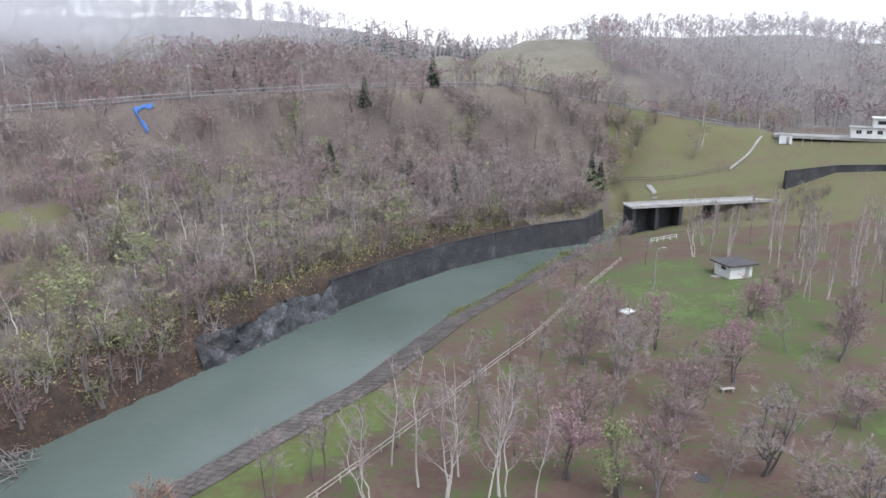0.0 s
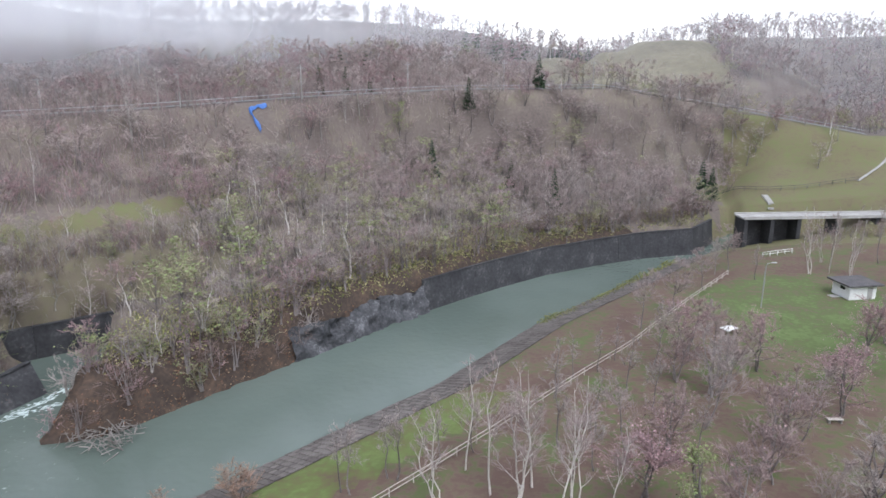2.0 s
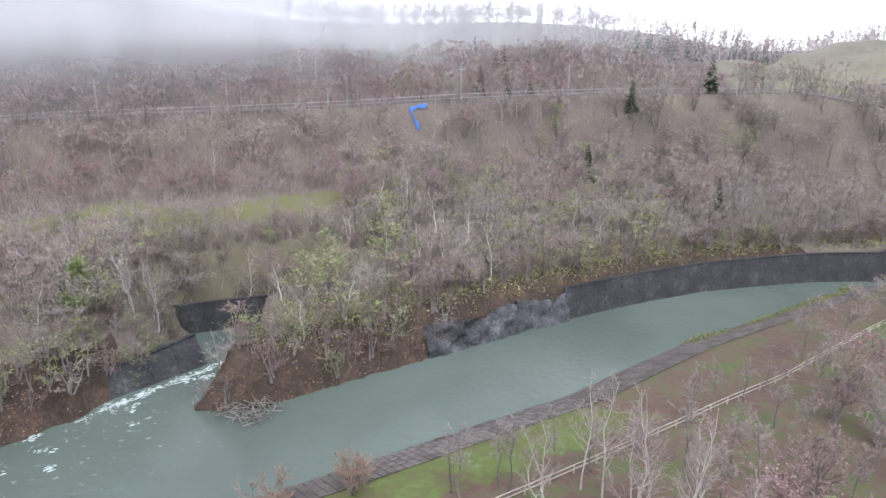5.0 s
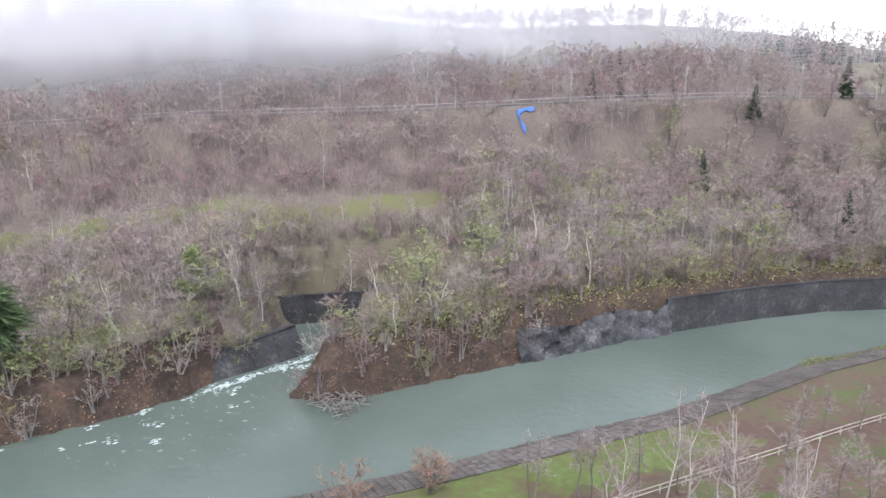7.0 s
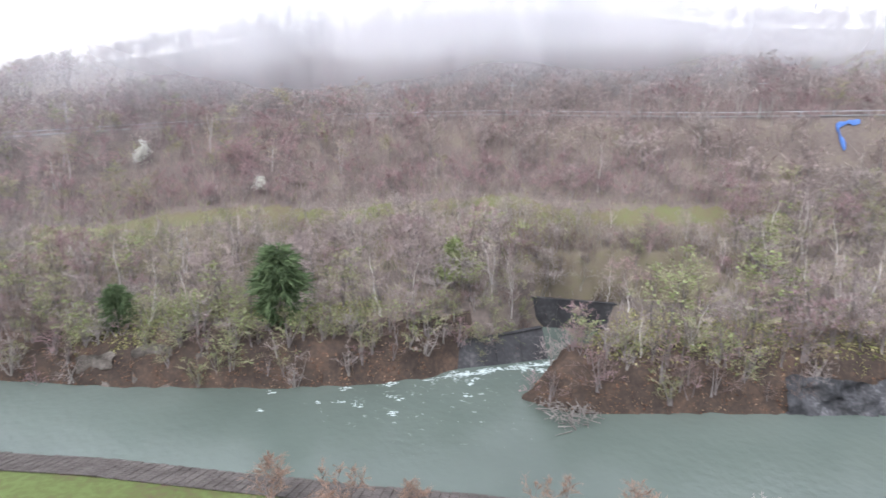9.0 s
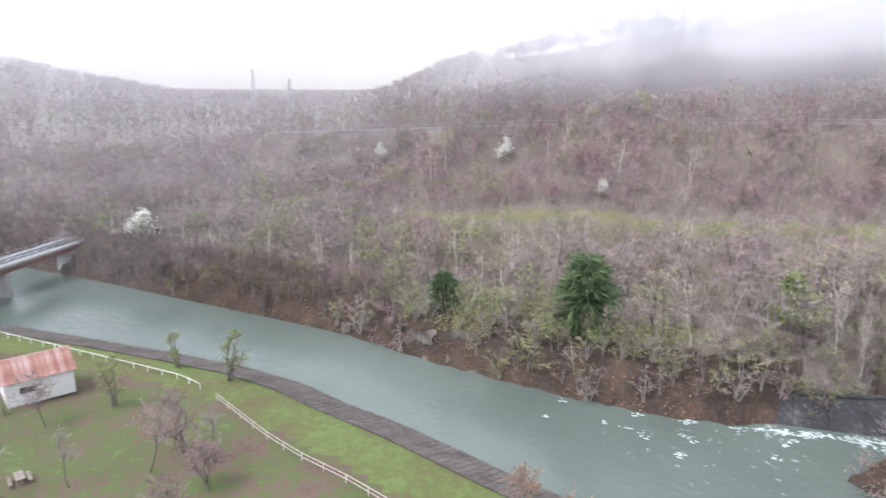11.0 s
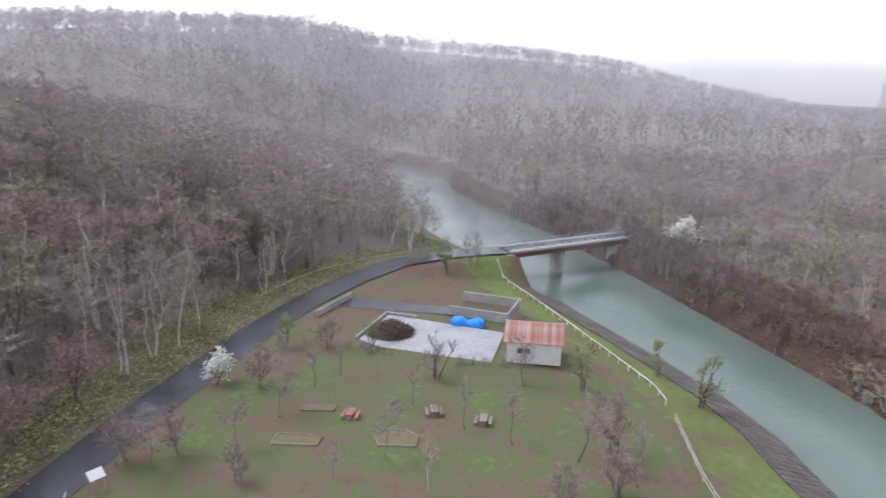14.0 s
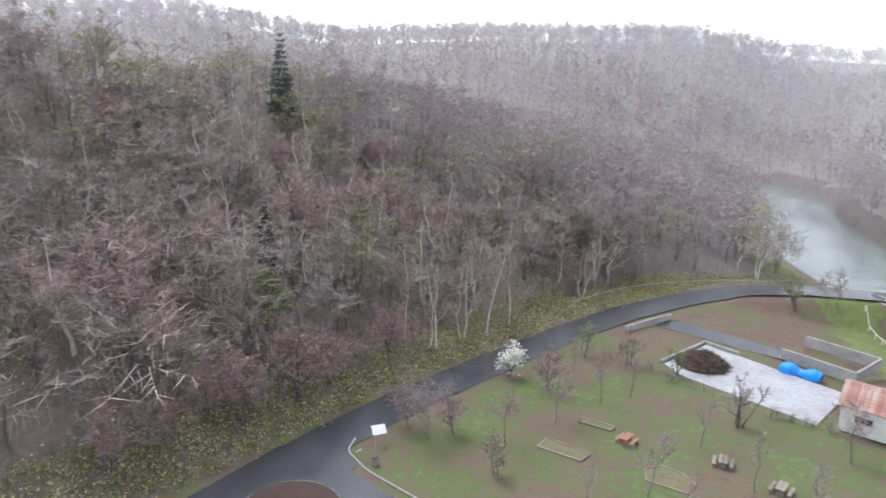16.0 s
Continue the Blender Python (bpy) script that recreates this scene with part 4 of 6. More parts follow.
def low_wall(line, h, name="yard_wall", label="low weathered concrete wall of the storage bay", thick=0.25, z=0.0):
    top = empty(name)
    for (ax, ay), (bx, by) in zip(line[:-1], line[1:]):
        l, a = math.hypot(bx - ax, by - ay), math.degrees(math.atan2(by - ay, bx - ax))
        box("wall_panel", (l + thick - 0.02, thick, h), ((ax + bx) / 2, (ay + by) / 2, z), M["concrete"], top, 0.03, a)
    return tagged(top, label, "wall")


low_wall([(-65.9, -48.6), (-70, -40.4), (-76.6, -43.9), (-72.3, -52.2)], 1.5)
low_wall([(-49.3, -49.6), (-58.6, -54.9), (-60.9, -50.6)], 0.45, label="low concrete kerb round the brushwood heap")
low_wall([(-58.5, -64.5), (-49.5, -60.5)], 1.0, label="concrete wall along the road ramp")


def brush_pile(x, y, r, h, seed):
    rng = np.random.RandomState(seed)
    n = 1500
    a, q = rng.rand(n) * 6.283, np.sqrt(rng.rand(n)) * r
    c = np.c_[x + np.cos(a) * q, y + np.sin(a) * q, 0.1 + h * (1 - (q / r) ** 1.5) * rng.uniform(0.3, 1.05, n)]
    d = unit(rng.normal(size=c.shape) * [1, 1, 0.45]) * rng.uniform(0.4, 1.3, n)[:, None]
    V, F = prisms(c - d / 2, c + d / 2, rng.uniform(0.015, 0.06, n), rng.uniform(0.01, 0.03, n))
    top = part("brush_mound", mesh("brush_mound", V, F, M["brush"]))
    k = 20
    core = [(x, y, h * 0.75)] + [(x + math.cos(w) * r * f, y + math.sin(w) * r * f, z) for f, z in ((0.5, h * 0.6), (0.95, 0.05)) for w in np.linspace(0, 6.283, k, endpoint=False)]
    F = [(0, 1 + i, 1 + (i + 1) % k) for i in range(k)] + [(1 + i, 1 + k + i, 1 + k + (i + 1) % k, 1 + (i + 1) % k) for i in range(k)]
    part("heap_core", mesh("heap_core", core, F, M["mulch"]), top)
    return tagged(top, "heap of cut dark brushwood on the yard slab", "brush heap")


brush_pile(-54.4, -48.3, 3.3, 1.9, 3)


def blue_cover():
    """A load under a tied blue tarpaulin: two bulges with a waist."""
    L = resample([(-63.6, -45.6, 0), (-66.3, -41.6, 0)], 0.22)
    V, k = [], 14
    for i, q in enumerate(L):
        u = i / (len(L) - 1)
        r = 0.95 - 0.4 * math.exp(-((u - 0.52) / 0.16) ** 2) - 0.35 * abs(2 * u - 1) ** 6
        for j in range(k):
            w = math.pi * j / (k - 1)
            o = normals(L)[i] * math.cos(w) * r * 1.15
            V.append((q[0] + o[0], q[1] + o[1], 0.08 + abs(math.sin(w)) ** 0.7 * r * 1.25 * (1 + 0.05 * math.sin(i * 2.1 + j * 1.7))))
    F = [(i * k + j, i * k + j + 1, (i + 1) * k + j + 1, (i + 1) * k + j) for i in range(len(L) - 1) for j in range(k - 1)]
    F += [tuple(range(k)), tuple(range((len(L) - 1) * k, len(L) * k))[::-1]]
    top = part("tarpaulin_cover", mesh("tarpaulin_cover", V, F, M["blue_sheet"], None, True))
    mid = L[len(L) // 2]
    V, F = tube([(mid[0] + normals(L)[0][0] * c * 0.72, mid[1] + normals(L)[0][1] * c * 0.72, 0.12 + s * 0.75) for c, s in ((math.cos(w), abs(math.sin(w)) ** 0.7) for w in np.linspace(0.001, 3.14, 9))], [0.03] * 9, 5)
    part("rope", mesh("rope", V, F, M["rail_wood"]), top)
    return tagged(top, "load wrapped in bright blue tarpaulin beside the bay wall", "tarpaulin")


blue_cover()


def shed():
    """Block shed with a low gable roof of rusty sheet metal."""
    e = empty("shed", -61.9, -28.2, 0.0, math.degrees(math.atan2(-5.2, 4.3)))
    w, d, h, ridge = 6.9, 5.6, 2.9, 4.5
    # local x runs along the front, which faces the lawn at local +y
    def wallp(name, corners, t=0.18):
        a = Vector(corners[1]) - Vector(corners[0])
        c = Vector(corners[-1]) - Vector(corners[0])
        nn = a.cross(c).normalized() * t
        V = [Vector(q) for q in corners] + [Vector(q) + nn for q in corners]
        k = len(corners)
        F = [tuple(range(k)), tuple(range(k, 2 * k))[::-1]] + [(i, k + i, k + (i + 1) % k, (i + 1) % k) for i in range(k)]
        return part(name, mesh(name, V, F, M["white_paint"]), e)
    x0, x1 = -w / 2, w / 2
    # front wall with a window opening
    wx0, wx1, wz0, wz1 = x1 - 3.0, x1 - 1.4, 1.3, 2.05
    for nm, a, b, z0, z1 in (("front_wall", x0, wx0, 0, h), ("front_wall", wx1, x1, 0, h), ("front_wall", wx0, wx1, 0, wz0), ("front_wall", wx0, wx1, wz1, h)):
        box(nm, (b - a, 0.18, z1 - z0), ((a + b) / 2, 0, z0), M["white_paint"], e, 0)
    win = box("window", (wx1 - wx0, 0.04, wz1 - wz0), ((wx0 + wx1) / 2, 0.05 * -1, wz0), M["dark_glass"], e, 0, label="dark window pane")
    box("frame", (0.05, 0.08, wz1 - wz0), (0, -0.02, 0), M["steel"], win, 0)
    box("sill", (wx1 - wx0 + 0.2, 0.1, 0.06), (0, 0.1, -0.07), M["concrete"], win, 0.01)
    box("back_wall", (w, 0.18, h), (0, -d, 0), M["white_paint"], e, 0)
    for x in (x0, x1):
        V = [(x, 0, 0), (x, -d, 0), (x, -d, h), (x, -d / 2, ridge - 0.1), (x, 0, h)]
        V2 = [(x + (0.18 if x < 0 else -0.18), b, c) for _, b, c in V]
        F = [(0, 1, 2, 3, 4), (5, 9, 8, 7, 6)] + [(i, 5 + i, 5 + (i + 1) % 5, (i + 1) % 5) for i in range(5)]
        part("gable", mesh("gable", V + V2, F, M["white_paint"]), e)
    n = 14
    sheet = bm_mesh("roof_sheet", bevel_box((w + 0.7) / n - 0.02, 3.6, 0.05, b=0.01), M["roof_rust"])
    rib = bm_mesh("rib", bevel_box(0.06, 3.6, 0.09, b=0.01), M["roof_rust"])
    for s in (1, -1):
        for i in range(n):
            x = -(w + 0.7) / 2 + (i + 0.5) * (w + 0.7) / n
            for nm, me_, dx in (("roof_sheet", sheet, 0), ("rib", rib, (w + 0.7) / n / 2)):
                ob = part(nm, me_, e)
                ob.matrix_basis = pose(x + dx, -d / 2 + s * 1.62, (h + ridge) / 2 + 0.02, -s * math.degrees(math.atan2(ridge - h, d / 2)), 0, 0)
    V, F = tube([(-w / 2 - 0.38, -d / 2, ridge + 0.1), (w / 2 + 0.38, -d / 2, ridge + 0.1)], [0.13, 0.13], 6)
    part("ridge_cap", mesh("ridge_cap", V, F, M["roof_rust"]), e)
    return tagged(e, "white-walled shed with a rusty red sheet-metal roof", "shed")


shed()


# ---- road bridge ----
def bridge():
    a, b = Vector((-95.0, -64.2, 2.3)), Vector((-125.0, -56.6, 2.3))
    l = (b - a).length
    e = empty("road_bridge", *((a + b) / 2)[:2], 0, math.degrees(math.atan2(b.y - a.y, b.x - a.x)))
    box("deck", (l + 1.0, 4.4, 0.35), (0, 0, 1.98), M["concrete"], e, 0.03)
    box("road_surface", (l + 1.0, 3.6, 0.05), (0, 0, 2.335), M["asphalt"], e, 0.005, label="wet asphalt surface")
    for y in (-1.6, 1.6):
        box("girder", (l - 0.4, 0.35, 1.0), (0, y, 0.95), M["girder"], e, 0.03, label="dark red painted steel girder")
    for y in (-2.05, 2.05):
        box("kerb", (l + 1.0, 0.3, 0.3), (0, y, 2.34), M["white_paint"], e, 0.03)
        post = bm_mesh("railing_post", bevel_box(0.1, 0.1, 0.9, b=0.015), M["steel"])
        for i in range(16):
            ob = part("railing_post", post, e)
            ob.matrix_basis = pose(-l / 2 + 0.3 + i * (l - 0.6) / 15, y, 2.5)
        for z in (2.85, 3.3):
            V, F = tube([(-l / 2 - 0.2, y, z), (l / 2 + 0.2, y, z)], [0.05, 0.05], 6)
            part("rail", mesh("rail", V, F, M["steel"]), e)
    for x in (3.2 - 6.2, 11.6):
        pier = empty("pier")
        pier.parent = e
        pier.matrix_basis = pose(x if x > 0 else -3.4 + 0.0, 0, 0)
        bm = bevel_box(1.3, 3.4, 5.4, 0, 0, -5.0, 0.25)
        part("pier_shaft", bm_mesh("pier_shaft", bm, M["concrete"]), pier, "weathered concrete bridge pier")
        part("pier_cap", bm_mesh("pier_cap", bevel_box(1.5, 4.2, 0.55, 0, 0, 0.4, 0.05), M["concrete"]), pier)
    for x in (-l / 2 - 0.6, l / 2 + 0.6):
        box("abutment", (1.6, 5.4, 5.6), (x, 0, -3.7), M["concrete"], e, 0.08)
    return tagged(e, "narrow road bridge on concrete piers with steel railings", "bridge")


bridge()
track = ribbon("path", [(-125.4, -56.5, 2.3), (-129, -54.5, 2.3), (-133, -49, 3.0), (-137, -40, 3.6), (-144, -28, 4.4)], -1.5, 1.5, None, M["litter"])
tagged(track, "wet earth track beyond the bridge", "track", kind="structure")


# ---- fences along the bank ----
def rail_fence(line, label, spacing=3.0, h=0.95, rails=(0.45, 0.9), mat="rail_wood", thick=0.045):
    e = empty("fence")
    L = resample(line, spacing)
    post = bm_mesh("post", bevel_box(0.1, 0.1, h + 0.3, 0, 0, -0.3, 0.02), M[mat])
    n = normals(L)
    Z = [ground_z(*q[:2]) for q in L]
    for q, z, m in zip(L, Z, n):
        ob = part("post", post, e)
        ob.matrix_basis = pose(q[0], q[1], z, 0, 0, math.degrees(math.atan2(m[1], m[0])))
    for r in rails:
        for i in range(len(L) - 1):
            V, F = tube([(*L[i][:2], Z[i] + r), (*L[i + 1][:2], Z[i + 1] + r)], [thick, thick], 6)
            part("rail", mesh("rail", V, F, M[mat]), e)
    return tagged(e, label, "fence", "bank fences")


rail_fence([(30.2, 127.5), (20.9, 110.2), (10.3, 89.1), (3.7, 78.9), (-3.4, 66.8), (-9.3, 56.9), (-14.0, 49.4), (-20.8, 39.5)], "pale two-rail fence along the river path")
rail_fence([(-21.7, 37.6), (-33.5, 24.1), (-42.4, 14.3), (-47.5, 8.4), (-51.2, 3.3), (-55.0, -0.9), (-64.2, -9.3)], "pale two-rail fence beside the grass bank")
rail_fence([(-67.3, -12.3), (-70.0, -15.6), (-79.6, -36.5), (-85.6, -49.8), (-90.4, -62.3)], "pale pipe railing on the bank below the shed", 2.5, 0.8, (0.75,), "white_paint", 0.05)

rail_fence([(-46, -71.5), (-54, -76), (-62, -79), (-72, -80.5), (-82, -77.5), (-92, -70.5)], "grey guard rail on the outer edge of the bridge road", 2.5, 0.8, (0.7,), "steel", 0.05)


# ---- park furniture ----
def picnic_table(x, y, rz, mat, label):
    e = empty("picnic_table", x, y, ground_z(x, y), rz)
    for k in (-1, 0, 1):
        box("plank", (1.7, 0.24, 0.06), (0, k * 0.26, 0.7), M[mat], e, 0.01)
    for s in (-1, 1):
        box("bench_seat", (1.7, 0.32, 0.06), (0, s * 0.78, 0.42), M[mat], e, 0.01)
        for t in (-0.6, 0.6):
            box("bench_leg", (0.12, 0.2, 0.44), (t, s * 0.78, -0.02), M[mat], e, 0.01)
    for t in (-0.55, 0.55):
        box("leg", (0.14, 0.5, 0.72), (t, 0, -0.02), M[mat], e, 0.02)
    return tagged(e, label, "picnic table", "picnic tables")


picnic_table(-46.1, -21.3, 40, "wood_old", "weathered grey picnic table with two benches")
picnic_table(-43.4, -26.2, 55, "wood_old", "weathered grey picnic table with two benches")
picnic_table(-36.1, -31.5, 40, "wood_red", "reddish-brown picnic table with two benches")


def flower_bed(corners, label):
    e = empty("flower_bed")
    k = len(corners)
    c = np.mean(corners, axis=0)
    V = [(x, y, 0.1) for x, y in corners] + [(c[0], c[1], 0.24)]
    part("soil", mesh("soil", V, [(i, (i + 1) % k, k) for i in range(k)], M["bed"]), e)
    for (ax, ay), (bx, by) in zip(corners, corners[1:] + corners[:1]):
        box("edging", (math.hypot(bx - ax, by - ay), 0.12, 0.2), ((ax + bx) / 2, (ay + by) / 2, 0), M["wood_old"], e, 0.01, math.degrees(math.atan2(by - ay, bx - ax)))
    return tagged(e, label, "flower bed", "flower beds")


M["bed"] = two("bed", (0.11, 0.105, 0.055), (0.18, 0.16, 0.088), scale=0.8, bump=0.04)
flower_bed([(-34.9, -24.8), (-37.6, -22.3), (-39.0, -23.5), (-38.8, -25.3), (-37.4, -26.8), (-35.6, -26.6)], "straw-covered bed with timber edging")
flower_bed([(-26.9, -32.0), (-30.2, -28.8), (-31.6, -29.9), (-28.4, -33.4)], "straw-covered bed with timber edging")
flower_bed([(-36.2, -34.6), (-33.4, -37.0), (-32.8, -36.2), (-35.5, -33.8)], "narrow bed with dark timber edging")

# turning circle and kerb
lane = [(-12.6, -40.2), (-9.3, -36.2), (-8.4, -33.9), (-10, -30.2), (-13.5, -25.7), (-20, -17.5), (-28, -8)]
fork = ribbon("road", [(-3.5, -33.5, 0.06), (-6.0, -28.5, 0.06), (-10.5, -22, 0.06), (-17, -14, 0.06), (-25, -5.5, 0.06)], -3.4, 3.4, None, M["asphalt"])
tagged(fork, "wet asphalt side road round the turning circle", "road", kind="structure")
flat("road", [(-9.0, -36.0), (-8.4, -33.9), (-9.3, -31.4), (-2, -24), (6, -22), (8, -26), (-2, -36)], 0.055, M["asphalt"], "wet asphalt junction by the turning circle", "road")


def kerb_line(line, label):
    e = empty("kerb")
    L = resample(line, 1.0)
    stone = bm_mesh("kerb_stone", bevel_box(0.97, 0.16, 0.2, b=0.02), M["concrete"])
    for p0, p1 in zip(L[:-1], L[1:]):
        ob = part("kerb_stone", stone, e)
        ob.matrix_basis = pose(*((p0 + p1) / 2), 0.0, 0, 0, math.degrees(math.atan2(p1[1] - p0[1], p1[0] - p0[0])))
    return tagged(e, label, "kerb", kind="structure")


kerb_line(lane[1:], "pale concrete kerb round the lawn corner")
circle = [(-3.2 + 4.3 * math.cos(a), -25.2 + 4.3 * math.sin(a)) for a in np.linspace(0, 6.283, 25)]
kerb_line(circle, "stone ring of the planted turning circle")
flat("planting_bed", circle[:-1], 0.2, M["mulch"], "dark brown mulched circle inside its stone ring", "planting bed", 0.2)


def sign_board(x, y, rz):
    e = empty("sign_board", x, y, 0.0, rz)
    for s in (-0.5, 0.5):
        box("post", (0.08, 0.08, 1.5), (s, 0, -0.05), M["steel"], e, 0.01)
    bm = bevel_box(1.4, 0.05, 1.0, b=0.01)
    pn = part("panel", bm_mesh("panel", bm, M["white_paint"]), e, "white information panel tilted upward")
    pn.matrix_basis = pose(0, 0.1, 1.35, -50, 0, 0)
    for k, (z, l) in enumerate(((0.78, 0.9), (0.62, 1.1), (0.47, 1.1), (0.32, 1.0), (0.18, 0.7))):
        box("text_bar", (l, 0.01, 0.06), (0, 0.03, z), M["steel"], pn, 0)
    return tagged(e, "tilted white information board beside the road", "sign")


sign_board(-11.6, -34.3, 190)
e = empty("bollard_sign", -9.4, -32.6, 0, 30)
box("post", (0.06, 0.06, 0.8), (0, 0, 0), M["steel"], e, 0.01)
box("plate", (0.6, 0.04, 0.16), (0, 0, 0.75), M["white_paint"], e, 0.01)
tagged(e, "small white plate on a low post", "sign")
e = empty("litter_bin", -10.8, -31.2, 0, 0)
V, F = tube([(0, 0, 0), (0, 0, 0.75), (0, 0, 0.9)], [0.3, 0.32, 0.22], 12)
part("body", mesh("body", V, F, M["wood_old"]), e)
V, F = tube([(0, 0, 0.84), (0, 0, 0.95)], [0.34, 0.3], 12)
part("lid", mesh("lid", V, F, M["roof_dark"]), e)
tagged(e, "brown litter bin on the lawn corner", "bin")


def hut():
    e = empty("toilet_hut", 47.2, 117.0, ground_z(47.2, 117) - 0.05, 19)
    w, d, h = 4.6, 3.8, 2.3
    for nm, dims, at in (("front_wall", (w, 0.2, h), (0, -d / 2, 0)), ("back_wall", (w, 0.2, h), (0, d / 2, 0)), ("side_wall", (0.2, d - 0.2, h), (w / 2 - 0.1, 0, 0)), ("side_wall", (0.2, d - 0.2, h), (-w / 2 + 0.1, 0, 0))):
        box(nm, dims, at, M["white_paint"], e, 0.01)
    box("roof_slab", (w + 1.5, d + 1.5, 0.3), (0, 0, h), M["roof_dark"], e, 0.06, label="dark flat roof slab")
    box("window", (0.05, 1.1, 0.5), (-w / 2 - 0.02, -0.3, 1.4), M["dark_glass"], e, 0.01, label="dark strip window")
    box("door", (0.9, 0.05, 1.9), (1.2, -d / 2 - 0.12, 0.05), M["concrete"], e, 0.01, label="grey metal door")
    box("step", (1.6, 1.2, 0.15), (-w / 2 - 0.9, 0.2, 0), M["concrete"], e, 0.03)
    return tagged(e, "small white hut with a dark flat roof on the lawn", "hut")


hut()
e = empty("lamp_post", 31.3, 108.5, ground_z(31.3, 108.5), 0)
V, F = tube([(0, 0, 0), (0, 0, 6.5), (0.2, 0, 7.0), (0.9, 0, 7.2)], [0.09, 0.06, 0.05, 0.04], 8)
part("pole", mesh("pole", V, F, M["steel"]), e)
box("lamp_head", (0.7, 0.25, 0.12), (1.1, 0, 7.14), M["steel"], e, 0.03)
tagged(e, "slim grey steel lamp post on the lawn", "lamp post")
e = empty("notice_slab", 24.2, 96.2, ground_z(24.2, 96.2), 40)
box("panel", (2.1, 1.5, 0.12), (0, 0, 0.75), M["white_paint"], e, 0.02, label="pale pinkish board face")
for sx in (-0.8, 0.8):
    box("leg", (0.12, 0.12, 0.8), (sx, 0, -0.03), M["wood_old"], e, 0.01)
tagged(e, "pale sloping map table on short legs", "map table")
e = empty("bench", 30.0, 72.2, ground_z(30, 72.2), 10)
for k in (-0.16, 0.16):
    box("plank", (1.6, 0.26, 0.06), (0, k, 0.42), M["rail_wood"], e, 0.01)
for sx in (-0.6, 0.6):
    box("leg", (0.15, 0.5, 0.44), (sx, 0, -0.02), M["concrete"], e, 0.02)
tagged(e, "weathered wooden bench under the cherry tree", "bench")
flat("manhole", [(21.6 + 0.75 * math.cos(a), 55.2 + 0.75 * math.sin(a)) for a in np.linspace(0, 6.28, 17)[:-1]], 0.05, M["roof_dark"], "dark round manhole cover in the turf", "manhole")


# ---- dam works upstream ----
def dam_works():
    e = empty("culvert_bridge", 60.0, 162.3, 0, 14.5)
    box("deck", (46.2, 4.6, 0.38), (0, 0, 3.85), M["concrete"], e, 0.05)
    for y in (-2.2, 2.2):
        box("parapet", (46.2, 0.25, 0.3), (0, y, 4.23), M["concrete"], e, 0.03)
    for x in (-22.3, -16.5, -10.5, -2, 7, 16):
        box("pier", (0.9, 3.8, 9.0), (x, 0, -5.2), M["wall_dark"], e, 0.05)
    # added dark slab, no wall there: gives the opening its shade by colour
    box("back_wall", (12.5, 0.5, 9.0), (-16.6, 2.0, -5.2), M["wall_dark"], e, 0.02)
    tagged(e, "low concrete bridge over the channel mouth", "bridge")
    path = [(40, 187), (47.5, 179.5), (55.6, 179.2), (69.2, 181.3)]
    rail_fence(path, "dark wire fence along the top of the grass slope", 3.0, 1.2, (0.6, 1.15), "roof_dark", 0.05)
    walkway = ribbon("path", [(x, y, ground_z(x, y) + 0.22) for x, y in resample([(69.2, 181.3), (75.5, 187.5), (82.5, 195.5)], 1.6)], -0.35, 0.35, None, M["concrete"])
    tagged(walkway, "narrow pale concrete steps up to the dam deck", "path", kind="structure")
    e = empty("stairs", 48.6, 170.0, 0, 97)
    tread = bm_mesh("step", bevel_box(0.32, 1.4, 0.5, b=0.02), M["concrete"])
    for i in range(26):
        ob = part("step", tread, e)
        sx, sy = 48.6 - i * 0.037, 170.0 + i * 0.303
        ob.matrix_basis = pose(i * 0.305, 0, ground_z(sx, sy) - 0.3)
    tagged(e, "concrete stairs up the grass slope", "stairs", kind="structure")
    wall_run("wall_dam", [(78, 168), (92, 172), (104, 168), (122, 158)], 4.5, lambda x, y: 10.3 + 0.06 * (x - 78), 0.5, M["wall_dark"], "dark curved concrete spillway wall", 5.0, 0.05)
    e = empty("dam_deck", 108, 189, 0, -25)
    box("deck", (46, 7, 0.8), (0, 0, 15.6), M["concrete"], e, 0.05)
    for i in range(6):
        box("pier", (1.2, 6, 11), (2 + i * 4.2, 0, 4.7), M["concrete"], e, 0.1)
    box("face_wall", (26, 1.0, 11), (10, 2.4, 4.7), M["concrete"], e, 0.05)
    post = bm_mesh("railing_post", bevel_box(0.08, 0.08, 1.1, b=0.01), M["steel"])
    for i in range(24):
        part("railing_post", post, e).matrix_basis = pose(-22.8 + i * 1.98, -3.3, 16.4)
    for z in (16.9, 17.45):
        V, F = tube([(-23, -3.3, z), (23, -3.3, z)], [0.04, 0.04], 6)
        part("rail", mesh("rail", V, F, M["steel"]), e)
    tagged(e, "concrete dam deck on tall piers with railings", "dam")
    e = empty("control_building", 109.5, 186.5, 16.4, -25)
    box("lower_storey", (14, 5, 2.6), (0, 0, 0), M["white_paint"], e, 0.04)
    box("upper_storey", (9, 4.4, 2.2), (2.5, 0, 2.9), M["white_paint"], e, 0.04)
    box("roof_slab", (14.6, 5.6, 0.3), (0, 0, 2.6), M["concrete"], e, 0.04)
    box("roof_slab", (9.8, 5.2, 0.35), (2.5, 0, 5.1), M["white_paint"], e, 0.04)
    for i in range(5):
        wn_ = box("window", (1.2, 0.08, 0.9), (-5.2 + i * 2.4, -2.5, 1.2), M["dark_glass"], e, 0.01, label="dark window")
        box("frame", (0.05, 0.1, 0.9), (0, -0.01, 0), M["steel"], wn_, 0)
